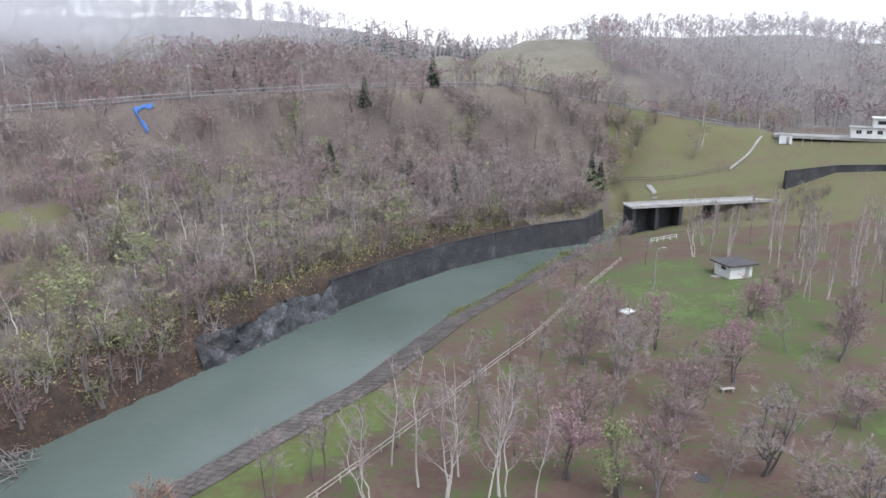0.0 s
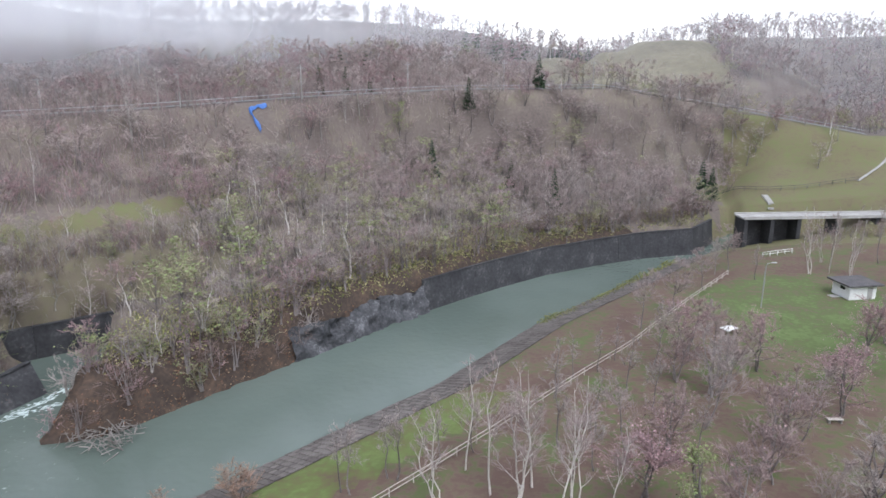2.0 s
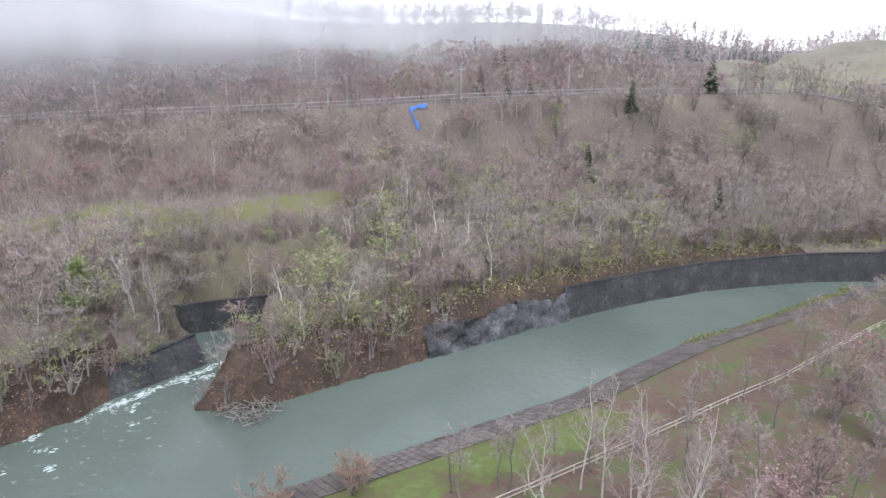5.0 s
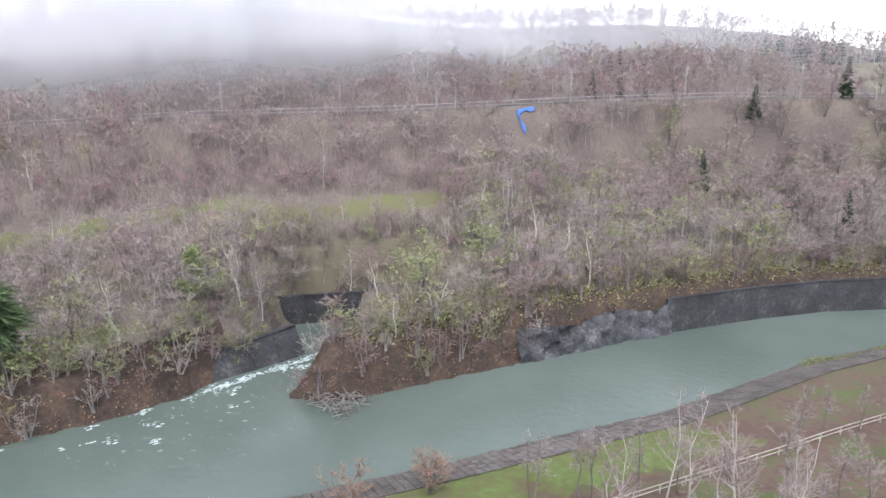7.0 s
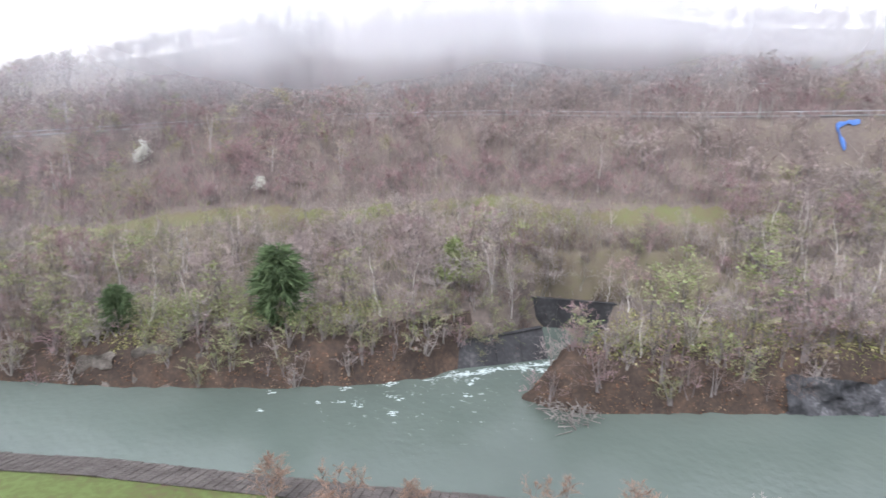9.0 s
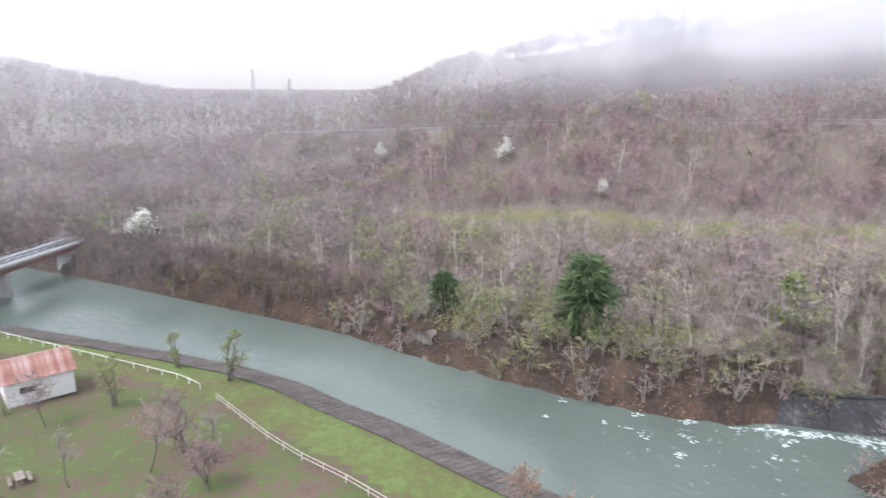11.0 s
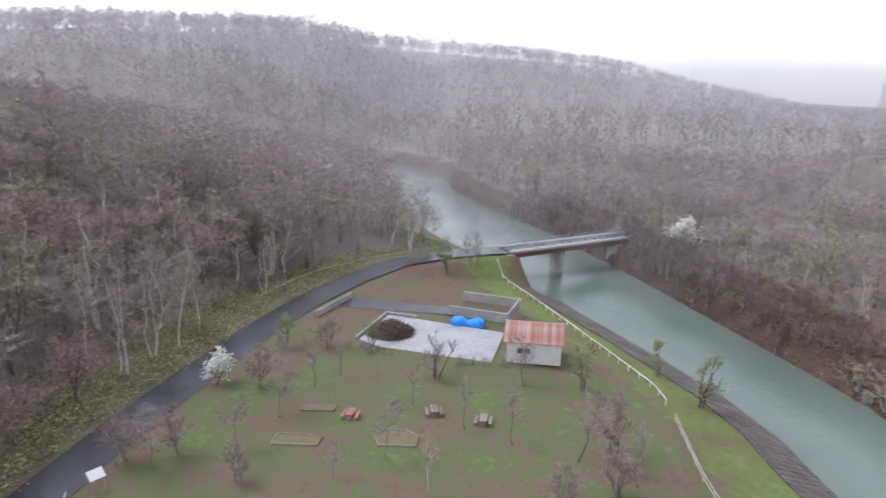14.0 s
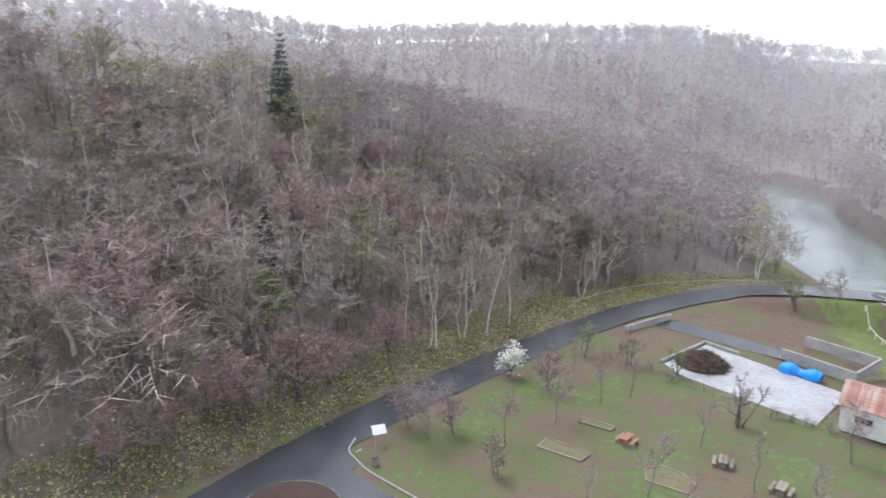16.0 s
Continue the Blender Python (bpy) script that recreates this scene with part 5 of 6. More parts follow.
    box("window", (7.4, 0.08, 0.9), (2.5, -2.2, 3.7), M["dark_glass"], e, 0.01, label="dark ribbon window")
    tagged(e, "white two-storey dam control building with ribbon windows", "building")
    e = empty("kiosk", 88, 193, ground_z(88, 193) - 0.1, -25)
    box("walls", (3.2, 2.4, 2.5), (0, 0, 0), M["white_paint"], e, 0.03)
    box("roof_slab", (3.6, 2.8, 0.2), (0, 0, 2.5), M["concrete"], e, 0.03)
    box("door", (0.8, 0.06, 1.9), (0.6, -1.22, 0.05), M["steel"], e, 0.01)
    tagged(e, "small pale kiosk at the end of the dam deck", "kiosk")
    for x, y, h in ((85.5, 192.5, 5), (91.5, 190.5, 5.5), (93.5, 189.8, 5), (98, 188, 8.5)):
        e = empty("lamp_post", x, y, ground_z(x, y) - 0.05, -25)
        V, F = tube([(0, 0, 0), (0, 0, h - 0.4), (0.2, 0, h), (0.8, 0, h + 0.05)], [0.08, 0.06, 0.05, 0.05], 6)
        part("pole", mesh("pole", V, F, M["steel"]), e)
        box("lamp_head", (0.6, 0.22, 0.1), (0.9, 0, h), M["steel"], e, 0.02)
        tagged(e, "grey lamp post on the dam deck", "lamp post", "dam lamp posts")


dam_works()
rail_fence([(39.0, 140.2), (41.5, 141.2), (45.0, 142.6)], "short white railing at the end of the lawn", 1.6, 1.0, (0.5, 0.95), "white_paint", 0.05)


# ---- woods ----
def scatter(spacing, region, seed, limit=999999):
    """Jittered grid of points inside region(x, y) over a rectangle."""
    (x0, x1, y0, y1), ok = region
    rng = np.random.RandomState(seed)
    X, Y = np.meshgrid(np.arange(x0, x1, spacing), np.arange(y0, y1, spacing), indexing="ij")
    X, Y = X.ravel() + rng.uniform(-0.48, 0.48, X.size) * spacing, Y.ravel() + rng.uniform(-0.48, 0.48, X.size) * spacing
    k = ok(X, Y)
    return X[k][:limit], Y[k][:limit]


def repeat(V, F, pos, scale, turn):
    """Copies of one template joined into one array."""
    c, s = np.cos(turn)[:, None], np.sin(turn)[:, None]
    x, y, z = V[:, 0][None], V[:, 1][None], V[:, 2][None]
    out = np.stack([(x * c - y * s) * scale[:, :1] + pos[:, :1], (x * s + y * c) * scale[:, :1] + pos[:, 1:2], z * scale[:, 1:2] + pos[:, 2:3]], -1)
    return out.reshape(-1, 3), (F[None] + (np.arange(len(pos)) * len(V))[:, None, None]).reshape(-1, 3)


def woods(name, label, X, Y, hmin, hmax, templates, mats, mix, seed, wide=(1.45, 2.1)):
    """Trees of one belt of woodland, joined species by species into one mesh."""
    rng = np.random.RandomState(seed)
    Z = ground_zs(X, Y) - 0.1
    patch = 0.5 + 0.5 * value_noise(X * 0.045, Y * 0.045, seed) + rng.normal(0, 0.33, len(X))
    order = np.argsort(np.argsort(patch)) / max(1, len(X))
    edges = np.cumsum(mix) / sum(mix)
    species = np.searchsorted(edges, order)
    V, F, idx, n = [], [], [], 0
    for sp in range(len(mix)):
        for t, (wood, tw, lv) in enumerate(templates[sp]):
            k = np.where((species == sp) & (rng.randint(0, len(templates[sp]), len(X)) == t))[0]
            if not len(k):
                continue
            h = rng.uniform(hmin, hmax, len(k))
            sc = np.c_[h * rng.uniform(*wide, len(k)), h]
            pos, turn = np.c_[X[k], Y[k], Z[k]], rng.rand(len(k)) * 6.283
            for q, (arr, mi) in enumerate(((wood, mats[sp][0]), (tw, mats[sp][1]), (lv, mats[sp][-1]))):
                if arr is None:
                    continue
                v, f = repeat(arr[0], arr[1], pos, sc, turn)
                V.append(v), F.append(f + n), idx.append(np.full(len(f), mi))
                n += len(v)
    ob = part(name, mesh(name, np.concatenate(V), np.concatenate(F), [M[m] for m in WOOD_MATS], np.concatenate(idx)))
    return tagged(ob, label, "woods", kind="stuff")


WOOD_MATS = ["bark", "bark_pale", "birch_bark", "twig_brown", "twig_grey", "twig_red", "twig_olive", "twig_straw", "bud_green", "conifer_green", "pink_bud", "twig_dark"]
W = {m: i for i, m in enumerate(WOOD_MATS)}


def set_of(seed, count, **kw):
    """Templates one metre high."""
    out = []
    for k in range(count):
        h = 9.0
        a = tree_arrays(seed + k, h, **kw)
        out.append(tuple(None if q is None else (q[0] / h, q[1]) for q in a))
    return out


def conifers_of(seed, count, **kw):
    out = []
    for k in range(count):
        a, b = conifer_arrays(seed + k, 9.0, **kw)
        out.append(((a[0] / 9.0, a[1]), (b[0] / 9.0, b[1]), None))
    return out


def species_sets(seed, limbs, subs, twigs, width, leaf, simple=False):
    kw = dict(limbs=limbs, subs=subs, twigs=twigs, width=width, simple=simple, first=0.22)
    sets = [set_of(seed, 3, spread=0.4, **kw), set_of(seed + 10, 3, spread=0.33, up=0.9, **kw), set_of(seed + 20, 2, spread=0.38, stems=2, **kw), set_of(seed + 30, 2, spread=0.3, leaf=leaf, leaf_size=0.16, **kw),
            set_of(seed + 40, 2, spread=0.18, up=1.1, trunk=0.11, **kw), set_of(seed + 50, 2, spread=0.28, leaf=leaf * 3, leaf_size=0.17, **kw)]
    mats = [(W["bark"], W["twig_brown"]), (W["bark_pale"], W["twig_grey"]), (W["bark"], W["twig_red"]), (W["bark"], W["twig_olive"], W["bud_green"]), (W["birch_bark"], W["twig_straw"]), (W["bark"], W["twig_olive"], W["bud_green"])]
    return sets, mats


near_sets, near_mats = species_sets(2000, 9, 6, 9, 0.052, 45)
mid_sets, mid_mats = species_sets(3000, 7, 5, 8, 0.094, 20, True)
road_sets, road_mats = species_sets(6000, 10, 7, 11, 0.05, 60)
far_sets, far_mats = species_sets(4000, 4, 3, 6, 0.36, 6, True)


def df_of(x, y):
    return -side_distance(x, y, FAR_BANK)


def dn_of(x, y):
    return side_distance(x, y, NEAR_BANK)


def su_of(x, y):
    return side_distance(x, y, SOUTH_EDGE)


def r_of(x, y):
    return np.hypot(x - O[0], y - O[1])


def seen(x, y):
    a = azimuth(x, y)
    a = np.where(a < -120, a + 360, a)
    return (a > -36) & (a < 212)


def clear_canal(x, y):
    return np.abs(side_distance(x, y, CANAL)) > 6.4


def off_track(x, y):
    return np.abs(side_distance(x, y, [(-120, -58), (-129, -54.5), (-133, -49), (-137, -40), (-150, -20)])) > 3.0


def off_road(x, y):
    return np.abs(side_distance(x, y, UPPER_ROAD)) > 4.5


def not_terraced(x, y):
    return ((np.hypot((x - 36) / 50.0, (y - 272) / 66.0) > 1.0) | (x > 47 + 0.02 * (y - 284))) & (np.abs(side_distance(x, y, [(-70.5, 147), (-65.5, 141), (-57, 124)])) > 3.5)


box_all = (-330, 170, -300, 330)
MIX = [0.38, 0.22, 0.14, 0.1, 0.08, 0.04]
def open_side(x, y):
    """The terrace behind the riverside trees, where the wood is young and low."""
    a = azimuth(x, y) + 2.5 * value_noise(x * 0.1, y * 0.1, 15)
    return (a > 33) & (a < 95)


X, Y = scatter(3.5, (box_all, lambda x, y: (df_of(x, y) > np.where(azimuth(x, y) > 76, 7.5, 2.5)) & (df_of(x, y) < np.where(open_side(x, y), 25, 46)) & (r_of(x, y) < 200) & seen(x, y) & clear_canal(x, y) & off_track(x, y) & (azimuth(x, y) > -14)), 11)
woods("riverside_thicket", "leafless riverside thicket with pale trunks on the far bank", X, Y, 4.5, 9.0, near_sets, near_mats, [0.4, 0.2, 0.1, 0.17, 0.05, 0.06], 12)
X, Y = scatter(2.7, (box_all, lambda x, y: (df_of(x, y) >= 25) & (df_of(x, y) < 40.5 + 2 * value_noise(x * 0.12, y * 0.12, 16)) & (r_of(x, y) < 200) & open_side(x, y) & clear_canal(x, y)), 13)
woods("young_wood", "low straw-coloured young trees on the river terrace", X, Y, 2.8, 5.6, near_sets, near_mats, [0.2, 0.28, 0.06, 0.2, 0.22, 0.06], 14, (1.3, 1.9))
X, Y = scatter(2.9, (box_all, lambda x, y: (df_of(x, y) >= 46) & (df_of(x, y) < 57) & (r_of(x, y) < 200) & open_side(x, y) & off_road(x, y)), 17)
woods("orchard_wood", "low reddish-purple trees at the foot of the slope", X, Y, 3.2, 5.4, mid_sets, mid_mats, [0.22, 0.06, 0.62, 0.04, 0.02, 0.04], 18, (1.4, 2.0))
X, Y = scatter(4.1, (box_all, lambda x, y: (df_of(x, y) >= np.where(open_side(x, y), 57, 46)) & (r_of(x, y) < 250) & seen(x, y) & off_road(x, y) & off_track(x, y) & not_terraced(x, y) & ((azimuth(x, y) > -11) | (azimuth(x, y) > -17) & (r_of(x, y) > 182) | (azimuth(x, y) > -25) & (r_of(x, y) > 206))), 21)
woods("hillside_wood", "leafless brown and reddish hillside wood", X, Y, 5.2, 8.6, mid_sets, mid_mats, [0.46, 0.16, 0.24, 0.08, 0.04, 0.02], 22)
X, Y = scatter(4.2, (box_all, lambda x, y: (azimuth(x, y) < -10) & (azimuth(x, y) > -27) & (r_of(x, y) > np.interp(azimuth(x, y), [-27, -22, -20, -13, -10], [206, 202, 186, 178, 170])) & (r_of(x, y) < 262) & off_road(x, y) & not_terraced(x, y) & (np.abs(side_distance(x, y, FAR_BANK)) > 2) & (np.hypot(x - 49.5, y - 160.5) > 14)), 25)
woods("dam_wood", "leafless brown wood beside the dam slope", X, Y, 4.5, 7.5, mid_sets, mid_mats, [0.42, 0.2, 0.22, 0.1, 0.04, 0.02], 26)
X, Y = scatter(4.7, (box_all, lambda x, y: (su_of(x, y) > np.where(x < -84, 1.5, 8)) & (r_of(x, y) < 150) & seen(x, y) & (azimuth(x, y) ** 2 > 120 ** 2)), 31)
woods("roadside_wood", "leafless grey-brown wood on the slope above the road", X, Y, 8.0, 12.5, road_sets, road_mats, [0.32, 0.24, 0.08, 0.12, 0.24, 0.0], 32)
X, Y = scatter(5.7, (box_all, lambda x, y: (su_of(x, y) > 1.0) & (r_of(x, y) >= 150) & (r_of(x, y) < 290) & seen(x, y) & (dn_of(x, y) > 6)), 41)
woods("valley_wood", "leafless brown wood on the valley side", X, Y, 9.0, 12.0, mid_sets, mid_mats, [0.5, 0.26, 0.14, 0.03, 0.05, 0.0], 42)
X, Y = scatter(5.2, (box_all, lambda x, y: (df_of(x, y) > 2) & (df_of(x, y) < 70) & (r_of(x, y) >= 196) & (r_of(x, y) < 300) & (azimuth(x, y) > 96) & (y > -290)), 45)
woods("valley_wood", "leafless grey-brown wood on the flat beyond the bridge", X, Y, 6.5, 10.0, mid_sets, mid_mats, [0.45, 0.28, 0.1, 0.09, 0.06, 0.02], 46)
far_box = (-1150, 420, -900, 640)
X, Y = scatter(11.0, (far_box, lambda x, y: (r_of(x, y) >= 250) & (r_of(x, y) < 560) & seen(x, y) & ((azimuth(x, y) < 100) & (azimuth(x, y) > -40) | (r_of(x, y) > 288) | (df_of(x, y) > 6)) & not_terraced(x, y) & off_road(x, y)), 51)
woods("far_wood", "distant leafless woods on the ridges", X, Y, 10.0, 14.0, far_sets, far_mats, [0.5, 0.28, 0.14, 0.02, 0.03, 0.0], 52, (1.0, 1.4))
X, Y = scatter(7.2, (far_box, lambda x, y: (r_of(x, y) >= 262) & (r_of(x, y) < 470) & (azimuth(x, y) > -34) & (azimuth(x, y) < 36) & off_road(x, y) & not_terraced(x, y)), 53)
woods("far_wood", "misty leafless woods on the northern ridge", X, Y, 6.0, 10.0, far_sets, far_mats, [0.5, 0.28, 0.14, 0.02, 0.03, 0.0], 54, (1.0, 1.4))
X, Y = scatter(8.3, (far_box, lambda x, y: (r_of(x, y) >= 300) & (r_of(x, y) < 600) & seen(x, y) & ((azimuth(x, y) > 138) | (azimuth(x, y) < -140))), 55)
woods("far_wood", "leafless woods along the southern ridge", X, Y, 9.0, 13.0, far_sets, far_mats, [0.5, 0.28, 0.14, 0.02, 0.03, 0.0], 56, (1.0, 1.4))
X, Y = scatter(17.0, (far_box, lambda x, y: (r_of(x, y) >= 560) & (r_of(x, y) < 1150) & (azimuth(x, y) > 88) & (azimuth(x, y) < 165)), 61)
woods("far_wood", "misty woods at the end of the valley", X, Y, 12.0, 17.0, far_sets, far_mats, [0.5, 0.3, 0.12, 0.02, 0.03, 0.0], 62, (1.3, 1.9))

far_conifers = [conifers_of(7000, 2, tiers=9, per=5, w=0.16, fans=3)]
X, Y = scatter(7.5, (far_box, lambda x, y: (r_of(x, y) >= 185) & (r_of(x, y) < 400) & (azimuth(x, y) > 3) & (azimuth(x, y) < 80) & off_road(x, y) & (df_of(x, y) > 88) & (value_noise(x * 0.035, y * 0.035, 19) > 0.35)), 63)
woods("far_conifers", "dark bluish conifer stands high on the misty hillside", X, Y, 8.0, 13.0, far_conifers, [(W["bark"], W["conifer_green"])], [1.0], 64, (0.9, 1.2))


# ---- upper road with its poles and guard rail ----
upper = ribbon("road", [(a, b, c + 0.15) for a, b, c in UPPER_ROAD], -2.6, 2.6, None, M["asphalt_worn"], 3.0)
tagged(upper, "pale hillside road behind the woods", "road", kind="structure")
UL = resample(UPPER_ROAD, 26.0)
UN = normals(UL)
pole_v, pole_f = tube([(0, 0, -0.5), (0, 0, 7.5)], [0.17, 0.11], 6)
pole_me = mesh("pole", pole_v, pole_f, M["concrete"])
for i in range(1, len(UL) - 2):
    e = empty("utility_pole", UL[i][0] + UN[i][0] * -4.6, UL[i][1] + UN[i][1] * -4.6, ground_z(UL[i][0] - UN[i][0] * 4.6, UL[i][1] - UN[i][1] * 4.6), 40)
    part("pole", pole_me, e)
    box("crossarm", (1.8, 0.1, 0.1), (0, 0, 6.8), M["steel"], e, 0.01)
    tagged(e, "pale concrete utility pole beside the hillside road", "utility pole", "utility poles")
e = empty("guard_rail")
GL = resample(UPPER_ROAD, 6.0)
GN = normals(GL)
gp = bm_mesh("post", bevel_box(0.14, 0.14, 0.9, b=0.02), M["steel"])
for i in range(len(GL) - 1):
    a, b = GL[i][:2] + GN[i] * 3.2, GL[i + 1][:2] + GN[i + 1] * 3.2
    part("post", gp, e).matrix_basis = pose(*a, GL[i][2] + 0.1)
    V, F = tube([(*a, GL[i][2] + 0.85), (*b, GL[i + 1][2] + 0.85)], [0.09, 0.09], 4)
    part("rail", mesh("rail", V, F, M["steel"]), e)
tagged(e, "white guard rail along the hillside road", "guard rail")

# blue sheet on the slope below the road
BL = resample([(-64.4, 144.8), (-65.8, 143.7), (-67.0, 142.2), (-66.5, 141.6), (-65.6, 141.1), (-64.8, 140.9), (-63.9, 140.4)], 0.4)
BN = normals(BL)
V, F = [], []
for i, (q, m) in enumerate(zip(BL, BN)):
    w = 0.26 + 0.16 * math.sin(i * 0.9)
    for o, lift in ((-w, 0.5), (-w * 0.3, 0.95), (w * 0.4, 0.9), (w, 0.45)):
        x, y = q + m * o
        V.append((x, y, ground_z(x, y) + lift + 0.1 * math.sin(i * 1.7 + o)))
    if i:
        F += [((i - 1) * 4 + k, (i - 1) * 4 + k + 1, i * 4 + k + 1, i * 4 + k) for k in range(3)]
tagged(part("tarpaulin", mesh("tarpaulin", V, F, M["blue_hazed"])), "strip of blue tarpaulin laid down the wooded slope", "tarpaulin")


def pylon(x, y, h):
    """Lattice transmission tower."""
    e = empty("pylon", x, y, ground_z(x, y), 20)
    V, F = [], []
    A, B = [], []
    for k in range(7):
        z0, z1 = h * k / 7, h * (k + 1) / 7
        w0, w1 = 2.6 * (1 - k / 7.6), 2.6 * (1 - (k + 1) / 7.6)
        c = [(-1, -1), (1, -1), (1, 1), (-1, 1)]
        for i in range(4):
            j = (i + 1) % 4
            A += [(c[i][0] * w0, c[i][1] * w0, z0), (c[i][0] * w0, c[i][1] * w0, z0), (c[j][0] * w0, c[j][1] * w0, z0)]
            B += [(c[i][0] * w1, c[i][1] * w1, z1), (c[j][0] * w1, c[j][1] * w1, z1), (c[i][0] * w1, c[i][1] * w1, z1)]
    r = np.full(len(A), 0.13)
    part("lattice", mesh("lattice", *prisms(np.array(A), np.array(B), r, r), M["steel"]), e)
    for z, l in ((0.72, 4.2), (0.84, 3.6), (0.95, 3.0)):
        box("crossarm", (l * 2, 0.3, 0.35), (0, 0, h * z), M["steel"], e, 0.02)
    return tagged(e, "grey lattice power pylon in the valley mist", "pylon", "pylons")


pylon(-410, -98, 34)
pylon(-345, -62, 28)


# ---- undergrowth ----
def undergrowth(name, label, X, Y, size, per, tall, mat, seed):
    """Low leafy clumps: many small leaf blades round each point."""
    rng = np.random.RandomState(seed)
    X, Y = np.repeat(X, per), np.repeat(Y, per)
    X, Y = X + rng.normal(0, 0.5, len(X)), Y + rng.normal(0, 0.5, len(X))
    Z = ground_zs(X, Y) + np.abs(rng.normal(0, 1, len(X))) * tall * 0.6
    V, F = leaves(np.c_[X, Y, Z], size * rng.uniform(0.5, 1.3, len(X)), rng)
    return tagged(part(name, mesh(name, V, F, M[mat])), label, "undergrowth", kind="stuff")


def shrubs(name, label, X, Y, hmin, hmax, mix, seed):
    return woods(name, label, X, Y, hmin, hmax, shrub_sets, [(W["bark"], W["twig_dark"])] + near_mats[1:], mix, seed, (1.3, 2.0))


kw = dict(limbs=12, subs=4, twigs=5, width=0.1, first=0.05, stems=3, trunk=0.25, simple=True)
shrub_sets = [set_of(5000 + 10 * k, 2, spread=0.42, leaf=(0, 0, 0, 110, 0, 200)[k], leaf_size=0.2, **kw) for k in range(6)]
X, Y = scatter(1.75, ((-180, 60, -150, 170), lambda x, y: (df_of(x, y) > 0.1) & (df_of(x, y) < np.where(azimuth(x, y) > 76, 9.0, 6.5)) & (r_of(x, y) < 185) & clear_canal(x, y) & ~((x > -33) & (df_of(x, y) < 3.2))), 71)
shrubs("bank_scrub", "tangled leafless scrub overhanging the far bank", X, Y, 2.6, 4.8, [0.66, 0.1, 0.08, 0.08, 0.01, 0.07], 72)
X, Y = scatter(1.7, ((-85, -48, 70, 100), lambda x, y: (np.abs(side_distance(x, y, [(-76, 74.5), (-72.5, 77.8), (-66.5, 84), (-57, 94)])) < 9) & (df_of(x, y) > 20) & (-side_distance(x, y, [(-75.5, 71), (-72.0, 75.2), (-66.2, 81.2), (-57, 91)]) < -0.8)), 85)
shrubs("bank_scrub", "dark brown scrub above the side channel wall", X, Y, 1.8, 3.4, [0.9, 0.0, 0.1, 0.0, 0.0, 0.0], 86)
X, Y = scatter(3.2, ((-60, 40, -100, -20), lambda x, y: (su_of(x, y) > 6) & (su_of(x, y) < 26)), 73)
shrubs("slope_scrub", "leafless scrub on the slope above the road", X, Y, 1.5, 3.2, [0.35, 0.35, 0.2, 0.06, 0.0, 0.04], 74)
X, Y = scatter(0.8, ((-110, 40, -100, 10), lambda x, y: (su_of(x, y) > 0.4) & (su_of(x, y) < 7.5) & (azimuth(x, y) ** 2 > 110 ** 2)), 75)
undergrowth("dwarf_bamboo", "yellow-green dwarf bamboo along the road verge", X, Y, 0.14, 22, 0.5, "bamboo_leaf", 76)
X, Y = scatter(1.1, ((-60, 40, -100, 10), lambda x, y: (su_of(x, y) >= 7.5) & (su_of(x, y) < 45) & (azimuth(x, y) ** 2 > 120 ** 2) & (value_noise(x * 0.16, y * 0.16, 8) > -0.1)), 77)
undergrowth("dwarf_bamboo", "patchy dwarf bamboo on the wooded slope", X, Y, 0.17, 8, 0.4, "bamboo_leaf", 78)
X, Y = scatter(0.9, ((-130, 45, -60, 165), lambda x, y: (df_of(x, y) > 2.6) & (df_of(x, y) < 11) & clear_canal(x, y) & (value_noise(x * 0.13, y * 0.13, 4) > np.where(x > -40, -0.5, 0.15))), 79)
undergrowth("dwarf_bamboo", "yellowed dwarf bamboo on the lip of the far bank", X, Y, 0.16, 16, 0.5, "bamboo_leaf", 80)
X, Y = scatter(0.8, ((-130, -20, -60, 100), lambda x, y: (df_of(x, y) > 0.0) & (df_of(x, y) < 1.6) & clear_canal(x, y)), 81)
undergrowth("fallen_leaves", "rust-brown fallen leaves and dead stems at the waterline", X, Y, 0.13, 18, 0.3, "dry_leaf", 82)

X, Y = scatter(0.6, ((-8, 30, 100, 150), lambda x, y: np.abs(side_distance(x, y, [(-1.5, 105), (5.5, 114.5), (12.5, 127), (22, 143)]) + 0.6) < 1.1 + 0.9 * value_noise(x * 0.3, y * 0.3, 22)), 87)
RV, RF = leaves(np.c_[np.repeat(X, 9) + np.random.RandomState(88).normal(0, 0.3, 9 * len(X)), np.repeat(Y, 9) + np.random.RandomState(89).normal(0, 0.3, 9 * len(X)), -3.35 + np.abs(np.random.RandomState(90).normal(0, 0.22, 9 * len(X)))], np.full(9 * len(X), 0.14), np.random.RandomState(91))
tagged(part("reeds", mesh("reeds", RV, RF, M["reed"])), "fresh yellow-green grass on the shoal at the pool edge", "reeds", kind="stuff")
X, Y = scatter(2.0, ((44, 95, 146, 170), lambda x, y: (np.abs(side_distance(x, y, [(50, 154.5), (62, 157.5), (84, 163.5)])) < 2.6)), 93)
shrubs("slope_scrub", "brown leafless scrub below the channel bridge", X, Y, 1.6, 3.0, [0.5, 0.2, 0.2, 0.08, 0.0, 0.02], 94)


